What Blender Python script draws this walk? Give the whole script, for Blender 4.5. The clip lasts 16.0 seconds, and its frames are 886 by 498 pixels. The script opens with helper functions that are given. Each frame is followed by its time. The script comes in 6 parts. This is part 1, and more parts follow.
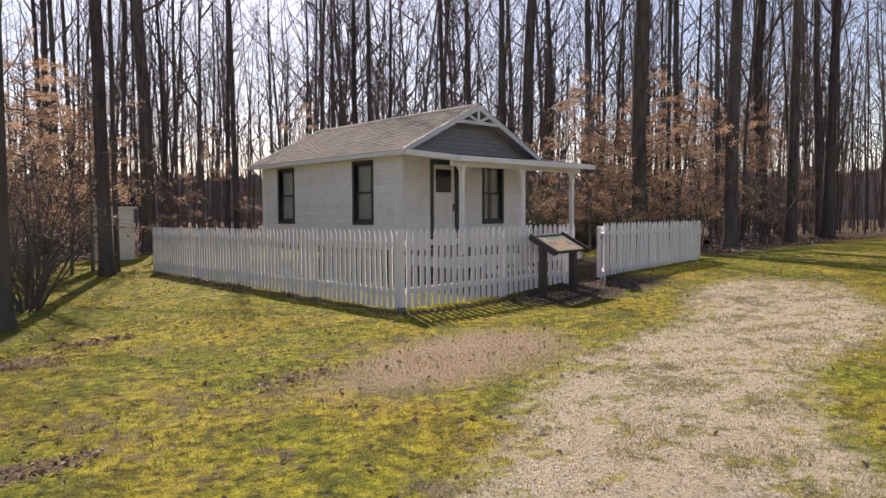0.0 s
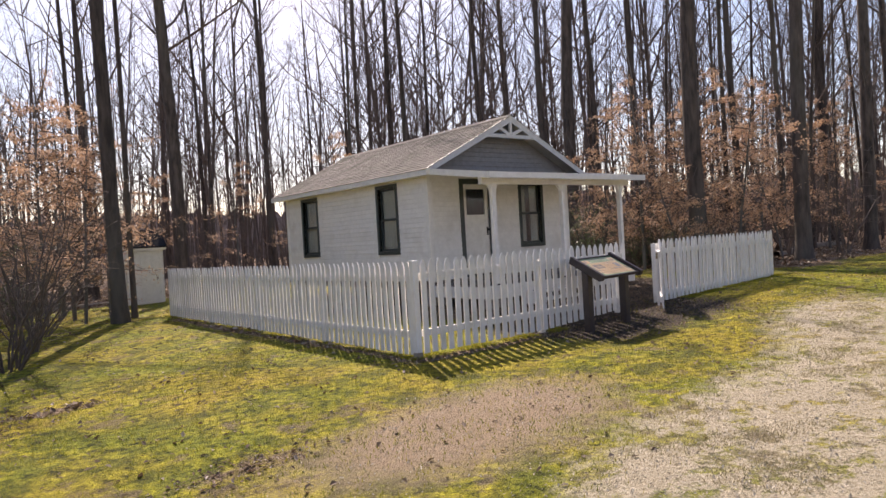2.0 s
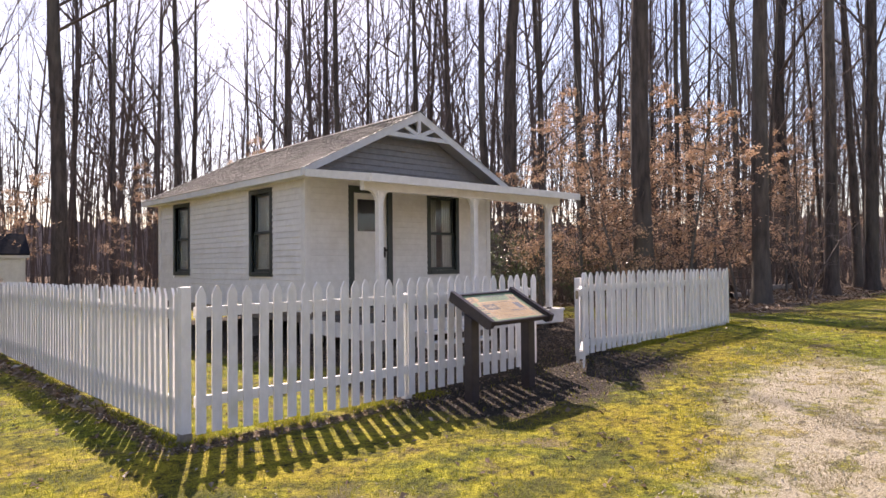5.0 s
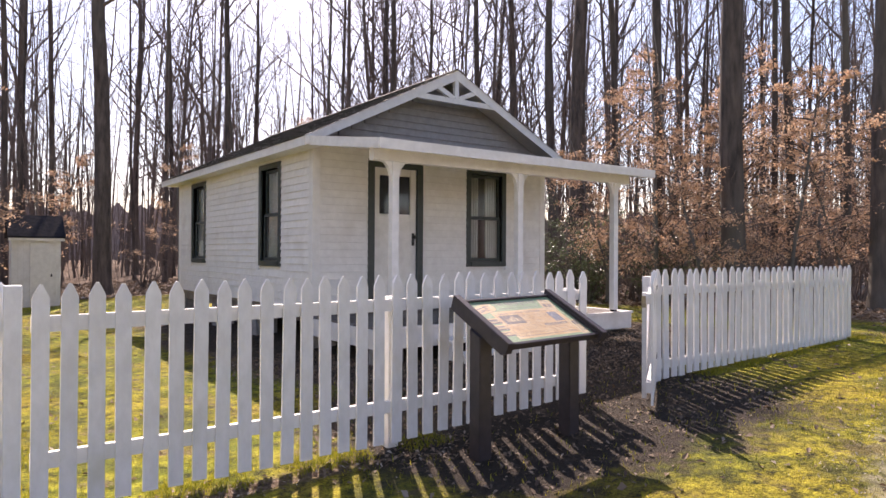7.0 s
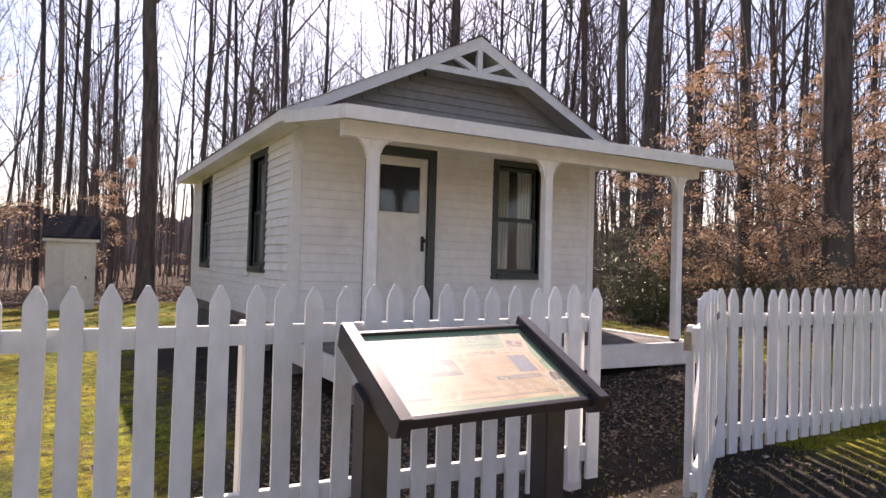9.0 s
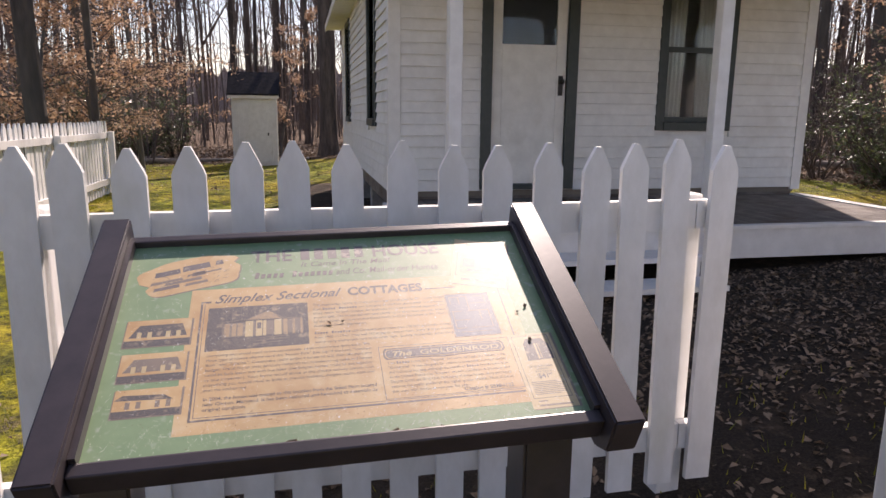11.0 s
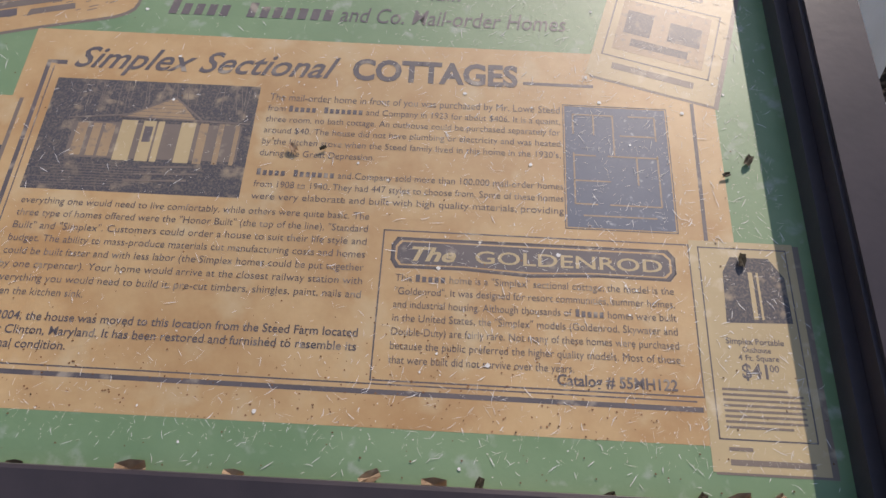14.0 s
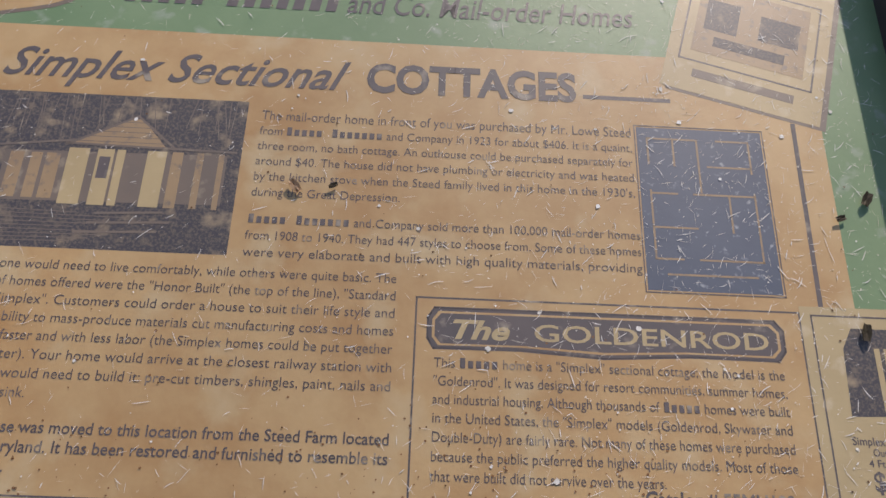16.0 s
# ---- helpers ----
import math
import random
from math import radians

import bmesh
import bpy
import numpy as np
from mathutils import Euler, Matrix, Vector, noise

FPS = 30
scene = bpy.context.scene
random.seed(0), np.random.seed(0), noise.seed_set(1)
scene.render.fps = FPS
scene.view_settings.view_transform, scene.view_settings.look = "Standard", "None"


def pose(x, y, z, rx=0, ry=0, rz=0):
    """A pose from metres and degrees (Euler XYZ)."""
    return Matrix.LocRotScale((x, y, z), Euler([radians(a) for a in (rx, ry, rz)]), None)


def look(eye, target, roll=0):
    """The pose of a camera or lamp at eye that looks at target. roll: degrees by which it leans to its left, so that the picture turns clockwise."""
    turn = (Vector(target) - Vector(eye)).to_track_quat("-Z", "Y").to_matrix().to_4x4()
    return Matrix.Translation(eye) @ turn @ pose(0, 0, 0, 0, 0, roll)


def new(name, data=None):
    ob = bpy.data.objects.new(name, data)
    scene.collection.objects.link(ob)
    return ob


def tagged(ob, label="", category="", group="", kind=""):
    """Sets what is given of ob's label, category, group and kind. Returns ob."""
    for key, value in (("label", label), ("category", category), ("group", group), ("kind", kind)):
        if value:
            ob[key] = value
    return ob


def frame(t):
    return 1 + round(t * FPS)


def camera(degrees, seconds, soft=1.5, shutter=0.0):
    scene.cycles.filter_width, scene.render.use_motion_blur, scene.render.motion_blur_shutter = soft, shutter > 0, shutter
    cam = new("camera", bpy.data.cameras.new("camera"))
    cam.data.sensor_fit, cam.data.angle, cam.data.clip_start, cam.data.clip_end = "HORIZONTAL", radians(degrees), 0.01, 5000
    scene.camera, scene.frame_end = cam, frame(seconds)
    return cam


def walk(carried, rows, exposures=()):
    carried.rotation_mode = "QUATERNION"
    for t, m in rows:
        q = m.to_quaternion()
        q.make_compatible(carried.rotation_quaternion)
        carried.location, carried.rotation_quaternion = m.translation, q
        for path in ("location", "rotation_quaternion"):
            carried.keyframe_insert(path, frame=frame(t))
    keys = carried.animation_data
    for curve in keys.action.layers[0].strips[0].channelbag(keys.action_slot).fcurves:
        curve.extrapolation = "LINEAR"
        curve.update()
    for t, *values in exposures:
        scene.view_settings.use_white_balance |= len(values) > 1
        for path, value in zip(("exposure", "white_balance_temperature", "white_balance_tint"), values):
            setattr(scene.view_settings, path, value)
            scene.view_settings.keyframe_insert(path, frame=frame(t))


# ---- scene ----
cam = camera(66.1, 16.0)
PATH = [
    (0, (-6.698, -8.308, 1.522), (-5.34, -6.844, 1.417), -0.3),
    (0.5, (-6.39, -8.077, 1.564), (-5.082, -6.564, 1.53), -0.2),
    (1, (-5.993, -7.891, 1.52), (-4.72, -6.348, 1.545), -0.7),
    (1.5, (-5.554, -7.626, 1.515), (-4.327, -6.048, 1.586), -2.8),
    (2, (-5.199, -7.309, 1.509), (-3.953, -5.745, 1.483), -3.3),
    (2.5, (-4.694, -7.049, 1.539), (-3.467, -5.47, 1.563), -2.9),
    (3, (-4.126, -6.772, 1.508), (-2.828, -5.252, 1.595), -0.8),
    (3.5, (-3.582, -6.533, 1.487), (-2.267, -5.033, 1.63), -2.2),
    (4, (-3.057, -6.296, 1.506), (-1.71, -4.821, 1.607), -1.8),
    (4.2, (-2.851, -6.172, 1.475), (-1.501, -4.699, 1.559), -1.3),
    (6.3, (-0.869, -4.892, 1.422), (0.395, -3.342, 1.421), 0.4),
    (6.5, (-0.639, -4.734, 1.463), (0.586, -3.154, 1.454), 0.2),
    (7, (-0.164, -4.355, 1.447), (1.01, -2.735, 1.46), 0.3),
    (7.5, (0.314, -4.061, 1.462), (1.443, -2.41, 1.484), -0.2),
    (8, (0.818, -3.812, 1.472), (1.908, -2.135, 1.518), 0.2),
    (8.2, (1.011, -3.67, 1.441), (2.087, -1.985, 1.489), 0.6),
    (10.3, (2.918, -2.39, 1.391), (3.537, -0.489, 1.335), 0.9),
    (10.5, (3.05, -2.277, 1.399), (3.601, -0.363, 1.213), 0.9),
    (11, (3.28, -1.93, 1.376), (3.683, -0.011, 0.986), 0.6),
    (11.5, (3.377, -1.67, 1.336), (3.684, 0.189, 0.665), 0.2),
    (12, (3.466, -1.433, 1.341), (3.62, 0.36, 0.467), 2.0),
    (12.5, (3.461, -1.301, 1.335), (3.479, 0.357, 0.217), 0.6),
    (13, (3.404, -1.225, 1.316), (3.361, 0.402, 0.153), 1.7),
    (13.5, (3.42, -1.181, 1.299), (3.411, 0.383, 0.053), 3.7),
    (14, (3.467, -1.141, 1.291), (3.469, 0.408, 0.026), 3.9),
    (14.5, (3.521, -1.096, 1.281), (3.414, 0.467, 0.038), 2.0),
    (15, (3.501, -1.036, 1.277), (3.417, 0.494, -0.008), 1.8),
    (15.5, (3.448, -1.003, 1.273), (3.477, 0.494, -0.054), 4.3),
    (16, (3.413, -0.989, 1.269), (3.497, 0.462, -0.105), 5.7),
]
walk(cam, [(t, look(eye, target, roll)) for t, eye, target, roll in PATH], exposures=[(0.0, 0.45, 7250, 26), (0.6, 0.56, 7250, 26), (3.5, 0.71, 7200, 27), (6.5, 1.12, 7150, 29), (8.0, 1.08, 7150, 29), (10.5, 0.7, 7150, 29), (11.7, 0.6, 7000, 24), (12.6, 0.62, 6950, 23), (14.0, 0.45, 6900, 21), (16.0, 0.31, 6900, 20)])

# ---- light ----
SUN_DIR = Vector((0.318, 0.672, 0.668)).normalized()
world = bpy.data.worlds.new("sky")
scene.world = world
world.use_nodes = True
wn = world.node_tree.nodes
sky = wn.new("ShaderNodeTexSky")
sky.sky_type = 'NISHITA'
sky.sun_disc = False
sky.sun_elevation = math.asin(SUN_DIR.z)
sky.sun_rotation = math.atan2(SUN_DIR.x, SUN_DIR.y)
sky.air_density, sky.dust_density, sky.ozone_density = 1.0, 0.75, 1.25
world.node_tree.links.new(sky.outputs[0], wn["Background"].inputs[0])
wn["Background"].inputs[1].default_value = 0.115
sun_data = bpy.data.lights.new("sun", 'SUN')
sun_data.energy, sun_data.angle, sun_data.color = 5.0, radians(0.5), (1.0, 0.95, 0.86)
sun = new("sun", sun_data)
sun.matrix_world = look(SUN_DIR * 60, (0, 0, 0))


# ---- materials ----
def mat(name, c1, c2, scale=6.0, rough=0.7, bump=0.15, bscale=None, metal=0.0, stretch=(1, 1, 1), c3=None, s3=0.7,
        spread=0.0, spec=0.5, trans=0.0, coat=0.0, lo=0.35, hi=0.65, w3=(0.5, 0.72)):
    """Two-scale noise colour with relief; c3 is a broad stain; spread varies the tone piece by piece."""
    m = bpy.data.materials.new(name)
    m.use_nodes = True
    n, l = m.node_tree.nodes, m.node_tree.links
    b = n["Principled BSDF"]
    co = n.new("ShaderNodeNewGeometry")
    mp = n.new("ShaderNodeMapping")
    mp.inputs["Scale"].default_value = stretch
    l.new(co.outputs["Position"], mp.inputs[0])
    t = n.new("ShaderNodeTexNoise")
    t.inputs["Scale"].default_value, t.inputs["Detail"].default_value = scale, 8
    t.inputs["Roughness"].default_value = 0.62
    l.new(mp.outputs[0], t.inputs["Vector"])
    r = n.new("ShaderNodeMapRange")
    r.inputs["From Min"].default_value, r.inputs["From Max"].default_value = lo, hi
    l.new(t.outputs["Fac"], r.inputs["Value"])
    mix = n.new("ShaderNodeMix")
    mix.data_type = 'RGBA'
    mix.inputs["A"].default_value, mix.inputs["B"].default_value = (*c1, 1), (*c2, 1)
    l.new(r.outputs[0], mix.inputs["Factor"])
    out = mix.outputs["Result"]
    if c3:
        t3 = n.new("ShaderNodeTexNoise")
        t3.inputs["Scale"].default_value, t3.inputs["Detail"].default_value = s3, 5
        l.new(mp.outputs[0], t3.inputs["Vector"])
        r3 = n.new("ShaderNodeMapRange")
        r3.inputs["From Min"].default_value, r3.inputs["From Max"].default_value = w3
        l.new(t3.outputs["Fac"], r3.inputs["Value"])
        m3 = n.new("ShaderNodeMix")
        m3.data_type = 'RGBA'
        m3.inputs["B"].default_value = (*c3, 1)
        l.new(out, m3.inputs["A"])
        l.new(r3.outputs[0], m3.inputs["Factor"])
        out = m3.outputs["Result"]
    if spread:
        oi = n.new("ShaderNodeObjectInfo")
        rr = n.new("ShaderNodeMapRange")
        rr.inputs["To Min"].default_value, rr.inputs["To Max"].default_value = 1 - spread, 1 + spread
        l.new(oi.outputs["Random"], rr.inputs["Value"])
        hs = n.new("ShaderNodeHueSaturation")
        l.new(rr.outputs[0], hs.inputs["Value"])
        l.new(out, hs.inputs["Color"])
        out = hs.outputs[0]
    l.new(out, b.inputs["Base Color"])
    b.inputs["Roughness"].default_value, b.inputs["Metallic"].default_value = rough, metal
    b.inputs["Specular IOR Level"].default_value = spec
    b.inputs["Coat Weight"].default_value = coat
    if bump:
        tb = n.new("ShaderNodeTexNoise")
        tb.inputs["Scale"].default_value, tb.inputs["Detail"].default_value = bscale or scale * 4, 6
        l.new(mp.outputs[0], tb.inputs["Vector"])
        bp = n.new("ShaderNodeBump")
        bp.inputs["Strength"].default_value, bp.inputs["Distance"].default_value = bump, 0.02 if (bscale or scale * 4) < 45 else 0.002
        l.new(tb.outputs["Fac"], bp.inputs["Height"])
        l.new(bp.outputs[0], b.inputs["Normal"])
    return m


def leaf_mat(name, colours, rough=0.5, trans=0.35, spec=0.4):
    """Leaves: the tone varies leaf by leaf, and light comes through."""
    m = bpy.data.materials.new(name)
    m.use_nodes = True
    n, l = m.node_tree.nodes, m.node_tree.links
    b = n["Principled BSDF"]
    g = n.new("ShaderNodeNewGeometry")
    ramp = n.new("ShaderNodeValToRGB")
    while len(ramp.color_ramp.elements) < len(colours):
        ramp.color_ramp.elements.new(0.5)
    for i, c in enumerate(colours):
        ramp.color_ramp.elements[i].position = i / (len(colours) - 1)
        ramp.color_ramp.elements[i].color = (*c, 1)
    l.new(g.outputs["Random Per Island"], ramp.inputs[0])
    l.new(ramp.outputs[0], b.inputs["Base Color"])
    b.inputs["Roughness"].default_value = rough
    b.inputs["Specular IOR Level"].default_value = spec
    if trans:
        tr = n.new("ShaderNodeBsdfTranslucent")
        l.new(ramp.outputs[0], tr.inputs[0])
        mx = n.new("ShaderNodeMixShader")
        mx.inputs[0].default_value = trans
        l.new(b.outputs[0], mx.inputs[1])
        l.new(tr.outputs[0], mx.inputs[2])
        l.new(mx.outputs[0], n["Material Output"].inputs[0])
    return m


def glass_mat(name, tint=(0.9, 0.95, 0.95), rough=0.02):
    m = bpy.data.materials.new(name)
    m.use_nodes = True
    b = m.node_tree.nodes["Principled BSDF"]
    b.inputs["Base Color"].default_value = (*tint, 1)
    b.inputs["Roughness"].default_value = rough
    b.inputs["Transmission Weight"].default_value = 1.0
    b.inputs["IOR"].default_value = 1.4
    return m


WHITE = mat("white_house_paint", (0.78, 0.77, 0.73), (0.70, 0.69, 0.65), 9, 0.55, 0.12, 60, spread=0.03, c3=(0.62, 0.60, 0.55), s3=2.2, w3=(0.55, 0.8))
FENCE = mat("white_fence_paint", (0.80, 0.79, 0.77), (0.70, 0.69, 0.66), 14, 0.5, 0.15, 70, spread=0.05, c3=(0.55, 0.55, 0.44), s3=3.0, w3=(0.62, 0.85), stretch=(1, 1, 0.5))
GABLE = mat("grey_gable_paint", (0.33, 0.32, 0.31), (0.27, 0.26, 0.25), 8, 0.7, 0.12, 60, spread=0.04)
TRIM = mat("dark_green_trim_paint", (0.028, 0.040, 0.036), (0.045, 0.055, 0.05), 12, 0.45, 0.1, 60)
DOORW = mat("aged_white_door_paint", (0.76, 0.75, 0.70), (0.66, 0.65, 0.60), 7, 0.45, 0.08, 50, c3=(0.56, 0.53, 0.46), s3=3, w3=(0.6, 0.85))
SHINGLE = mat("weathered_shingles", (0.165, 0.150, 0.132), (0.085, 0.078, 0.067), 5, 0.9, 0.5, 40, c3=(0.060, 0.064, 0.045), s3=1.3, w3=(0.46, 0.66), spread=0.22)
SLATE = mat("dark_shingles", (0.014, 0.015, 0.019), (0.026, 0.026, 0.031), 10, 0.9, 0.3, 50, spread=0.2, spec=0.12)
PORCH = mat("grey_porch_boards", (0.20, 0.18, 0.16), (0.12, 0.105, 0.09), 6, 0.8, 0.2, 40, spread=0.12, c3=(0.09, 0.06, 0.04), s3=2.5, w3=(0.5, 0.7))
PIER = mat("concrete_pier", (0.32, 0.31, 0.29), (0.22, 0.21, 0.20), 9, 0.9, 0.35, 60)
SIGNB = mat("brown_sign_paint", (0.052, 0.041, 0.043), (0.036, 0.029, 0.031), 14, 0.36, 0.1, 80)
BLACK = mat("black_iron", (0.02, 0.02, 0.02), (0.035, 0.032, 0.03), 30, 0.4, 0.1, 90, metal=0.6)
BRASS = mat("worn_metal", (0.35, 0.30, 0.22), (0.22, 0.19, 0.14), 30, 0.4, 0.05, 90, metal=0.9)
BARK = mat("bark", (0.128, 0.101, 0.084), (0.045, 0.036, 0.031), 7, 0.95, 0.9, 12, stretch=(1, 1, 0.22), spread=0.25, c3=(0.135, 0.125, 0.10), s3=0.9, w3=(0.5, 0.75))
BARKG = mat("grey_smooth_bark", (0.20, 0.185, 0.165), (0.13, 0.12, 0.105), 5, 0.9, 0.4, 14, stretch=(1, 1, 0.4), spread=0.22, c3=(0.10, 0.10, 0.08), s3=1.1)
TWIG = mat("twig_bark", (0.165, 0.130, 0.110), (0.105, 0.082, 0.070), 5, 0.9, 0.0, spread=0.25)
LOG = mat("weathered_log", (0.34, 0.30, 0.25), (0.20, 0.17, 0.14), 8, 0.9, 0.5, 20, stretch=(1, 1, 1))
CURT = mat("cream_lace_curtain", (0.52, 0.50, 0.44), (0.40, 0.385, 0.33), 40, 0.9, 0.3, 120)
ROOM = mat("plain_interior", (0.24, 0.21, 0.17), (0.20, 0.17, 0.14), 3, 0.9, 0.0)
GLASS = glass_mat("window_glass")
BEECH = leaf_mat("dry_beech_leaves", [(0.46, 0.265, 0.150), (0.58, 0.385, 0.240), (0.68, 0.50, 0.35), (0.50, 0.315, 0.19)], 0.55, 0.5)
HOLLY = leaf_mat("holly_leaves", [(0.070, 0.105, 0.042), (0.110, 0.145, 0.060), (0.150, 0.180, 0.075), (0.09, 0.12, 0.055)], 0.3, 0.4, 0.8)
LITTER = leaf_mat("dead_leaves", [(0.09, 0.058, 0.038), (0.20, 0.13, 0.08), (0.30, 0.22, 0.15), (0.13, 0.08, 0.05), (0.52, 0.45, 0.37)], 0.7, 0.15)
GRASS = leaf_mat("grass_blades", [(0.11, 0.14, 0.010), (0.24, 0.25, 0.016), (0.40, 0.34, 0.035), (0.17, 0.19, 0.012)], 0.6, 0.35)
STRAW = leaf_mat("dry_grass", [(0.34, 0.29, 0.16), (0.42, 0.36, 0.22), (0.28, 0.24, 0.12)], 0.7, 0.3)
STONE = leaf_mat("gravel_stones", [(0.33, 0.285, 0.21), (0.47, 0.415, 0.315), (0.58, 0.53, 0.43), (0.26, 0.215, 0.15)], 0.85, 0.0)


# ---- mesh tools ----
def mesh_ob(name, bm, material, smooth=False):
    me = bpy.data.meshes.new(name)
    bm.normal_update()
    bm.to_mesh(me)
    bm.free()
    me.materials.append(material)
    if smooth:
        me.polygons.foreach_set("use_smooth", [True] * len(me.polygons))
    return new(name, me)


def part(name, bm, material, parent, label="", smooth=False):
    ob = mesh_ob(name, bm, material, smooth)
    ob.parent = parent
    return tagged(ob, label)


def piece(name, me, parent, m):
    """One more object on a shared mesh, as a child piece."""
    ob = new(name, me)
    ob.parent = parent
    ob.matrix_basis = m
    return ob


def thing(name, m, label, category, group="", kind=""):
    ob = new(name)
    ob.empty_display_size = 0.1
    ob.matrix_basis = m
    return tagged(ob, label, category, group, kind)


def box(bm, x0, x1, y0, y1, z0, z1, bev=0.0):
    v = [bm.verts.new((x, y, z)) for z in (z0, z1) for y in (y0, y1) for x in (x0, x1)]
    f = [bm.faces.new([v[i] for i in q]) for q in ((0, 2, 3, 1), (4, 5, 7, 6), (0, 1, 5, 4), (2, 6, 7, 3), (0, 4, 6, 2), (1, 3, 7, 5))]
    if bev:
        bmesh.ops.bevel(bm, geom=list({e for q in f for e in q.edges}), offset=bev, segments=2, profile=0.6, affect='EDGES')
    return bm


def boxes(*specs, bev=0.0):
    bm = bmesh.new()
    for s in specs:
        box(bm, *s, bev=bev)
    return bm


def prism(bm, pts, d0, d1, axis="y"):
    """A flat outline (a, z) pushed out from d0 to d1 along the axis."""
    def at(a, b, d):
        return (a, d, b) if axis == "y" else ((d, a, b) if axis == "x" else (a, b, d))
    lo = [bm.verts.new(at(a, b, d0)) for a, b in pts]
    hi = [bm.verts.new(at(a, b, d1)) for a, b in pts]
    n = len(pts)
    bm.faces.new(lo)
    bm.faces.new(hi[::-1])
    for i in range(n):
        bm.faces.new((lo[i], hi[i], hi[(i + 1) % n], lo[(i + 1) % n]))
    bmesh.ops.recalc_face_normals(bm, faces=bm.faces)
    return bm


GROUND_X, GROUND_Z = (-4.0, 0.0, 2.5, 4.6, 10.0), (-0.20, -0.06, -0.035, 0.09, 0.29)


def land(x, y):
    """Height of the ground, for numbers or arrays: it falls gently to the back, but for the level strip by the side yard."""
    level = (0.012 * np.clip(y, 0, 11) + 0.02) * (1 - np.clip((x - 0.4) / 2.4, 0, 1)) * np.clip((x + 6.5) / 3.0, 0, 1) * (1 - np.clip((y - 12) / 6, 0, 1)) * np.clip((y + 2.5) / 2.5, 0, 1)
    return np.interp(x, GROUND_X, GROUND_Z) - 0.012 * np.clip(y, 0, 16) + level


def gz(x, y):
    return float(land(x, y))


# ---- ground ----
def axis_steps(a, b, step, far):
    out, d = [], step
    p = a
    while p > -far:
        d *= 1.35
        p -= d
        out.insert(0, p)
    out += list(np.arange(a, b, step))
    p, d = b, step
    while p < far:
        out.append(p)
        d *= 1.35
        p += d
    out.append(p)
    return np.array(out)


def soft(v, a, b):
    return np.clip((v - a) / (b - a), 0, 1)


def ground_masks(X, Y):
    """How much gravel, leaf litter and bare soil covers the ground at each place; by the gate the soil also carries
    painted shade.
    """
    wob = 0.35 * np.sin(X * 0.9 + 1.3 * np.sin(Y * 0.7)) + 0.25 * np.sin(Y * 1.7 + X * 0.6)
    path = 1 - soft(np.abs(Y - (-5.15 + 0.36 * X - 0.13 * np.clip(X - 1, 0, 14))) + 0.6 * wob - 0.03 * np.clip(X, 0, 12), 0.5, 1.8)
    path *= 1 - soft(X + 0.6 * wob, 4.5, 9)
    woods = np.maximum(soft(Y + wob * 1.6, 20.3, 21.6), soft(X + wob, 12.2, 13.4) * soft(Y - 0.07 * X + wob, -1.0, 0.4))
    woods = np.maximum(woods, soft(-X + wob * 2, 8.5, 10.5))
    woods = np.maximum(woods, soft(X + wob * 2, 29, 32))
    woods = np.maximum(woods, soft(-Y + wob, 15, 18))
    yard = soft(X + wob * 0.6, 2.6, 3.4) * (1 - soft(X, 9.4, 10.2)) * soft(Y + 0.3 * wob, 0.35, 0.8) * (1 - soft(Y, 12.4, 13))
    # dark ground round the gate: bare soil, with the shade there painted in
    gate = soft(X + 0.4 * wob, 2.0, 3.0) * (1 - soft(X + wob * 0.5, 5.6, 6.8)) * soft(Y, -2.0, -0.9) * (1 - soft(Y, 1.5, 2.5))
    heap = np.zeros_like(X)
    foot = (1 - soft(np.abs(Y + 0.16) + 0.12 * wob, 0.10, 0.24)) * soft(X, -0.3, 0.0) * (1 - soft(X, 2.6, 3.2))
    foot = np.maximum(foot, (1 - soft(np.abs(X + 0.06) + 0.10 * wob, 0.08, 0.22)) * soft(Y, -0.3, 0.0) * (1 - soft(Y, 9.5, 10.5)))
    for cx, cy, rx, ry in ((-5.1, 0.7, 0.7, 0.5), (-4.0, 1.5, 0.7, 0.2), (-5.7, -3.1, 0.5, 0.25), (-3.2, -2.2, 0.9, 0.3)):
        heap = np.maximum(heap, 0.8 * (1 - soft(np.hypot((X - cx) / rx, (Y - cy) / ry) + wob * 0.5, 0.5, 1.2)))
    litter = np.maximum.reduce([woods, yard, 0.75 * gate, 0.8 * heap, 0.75 * foot])
    red = 1 - soft(np.hypot((X + 1.4) / 2.1, (Y + 2.7) / 0.95) + 0.4 * wob, 0.5, 1.25)
    return path, litter, np.maximum(gate, 0.6 * yard), red


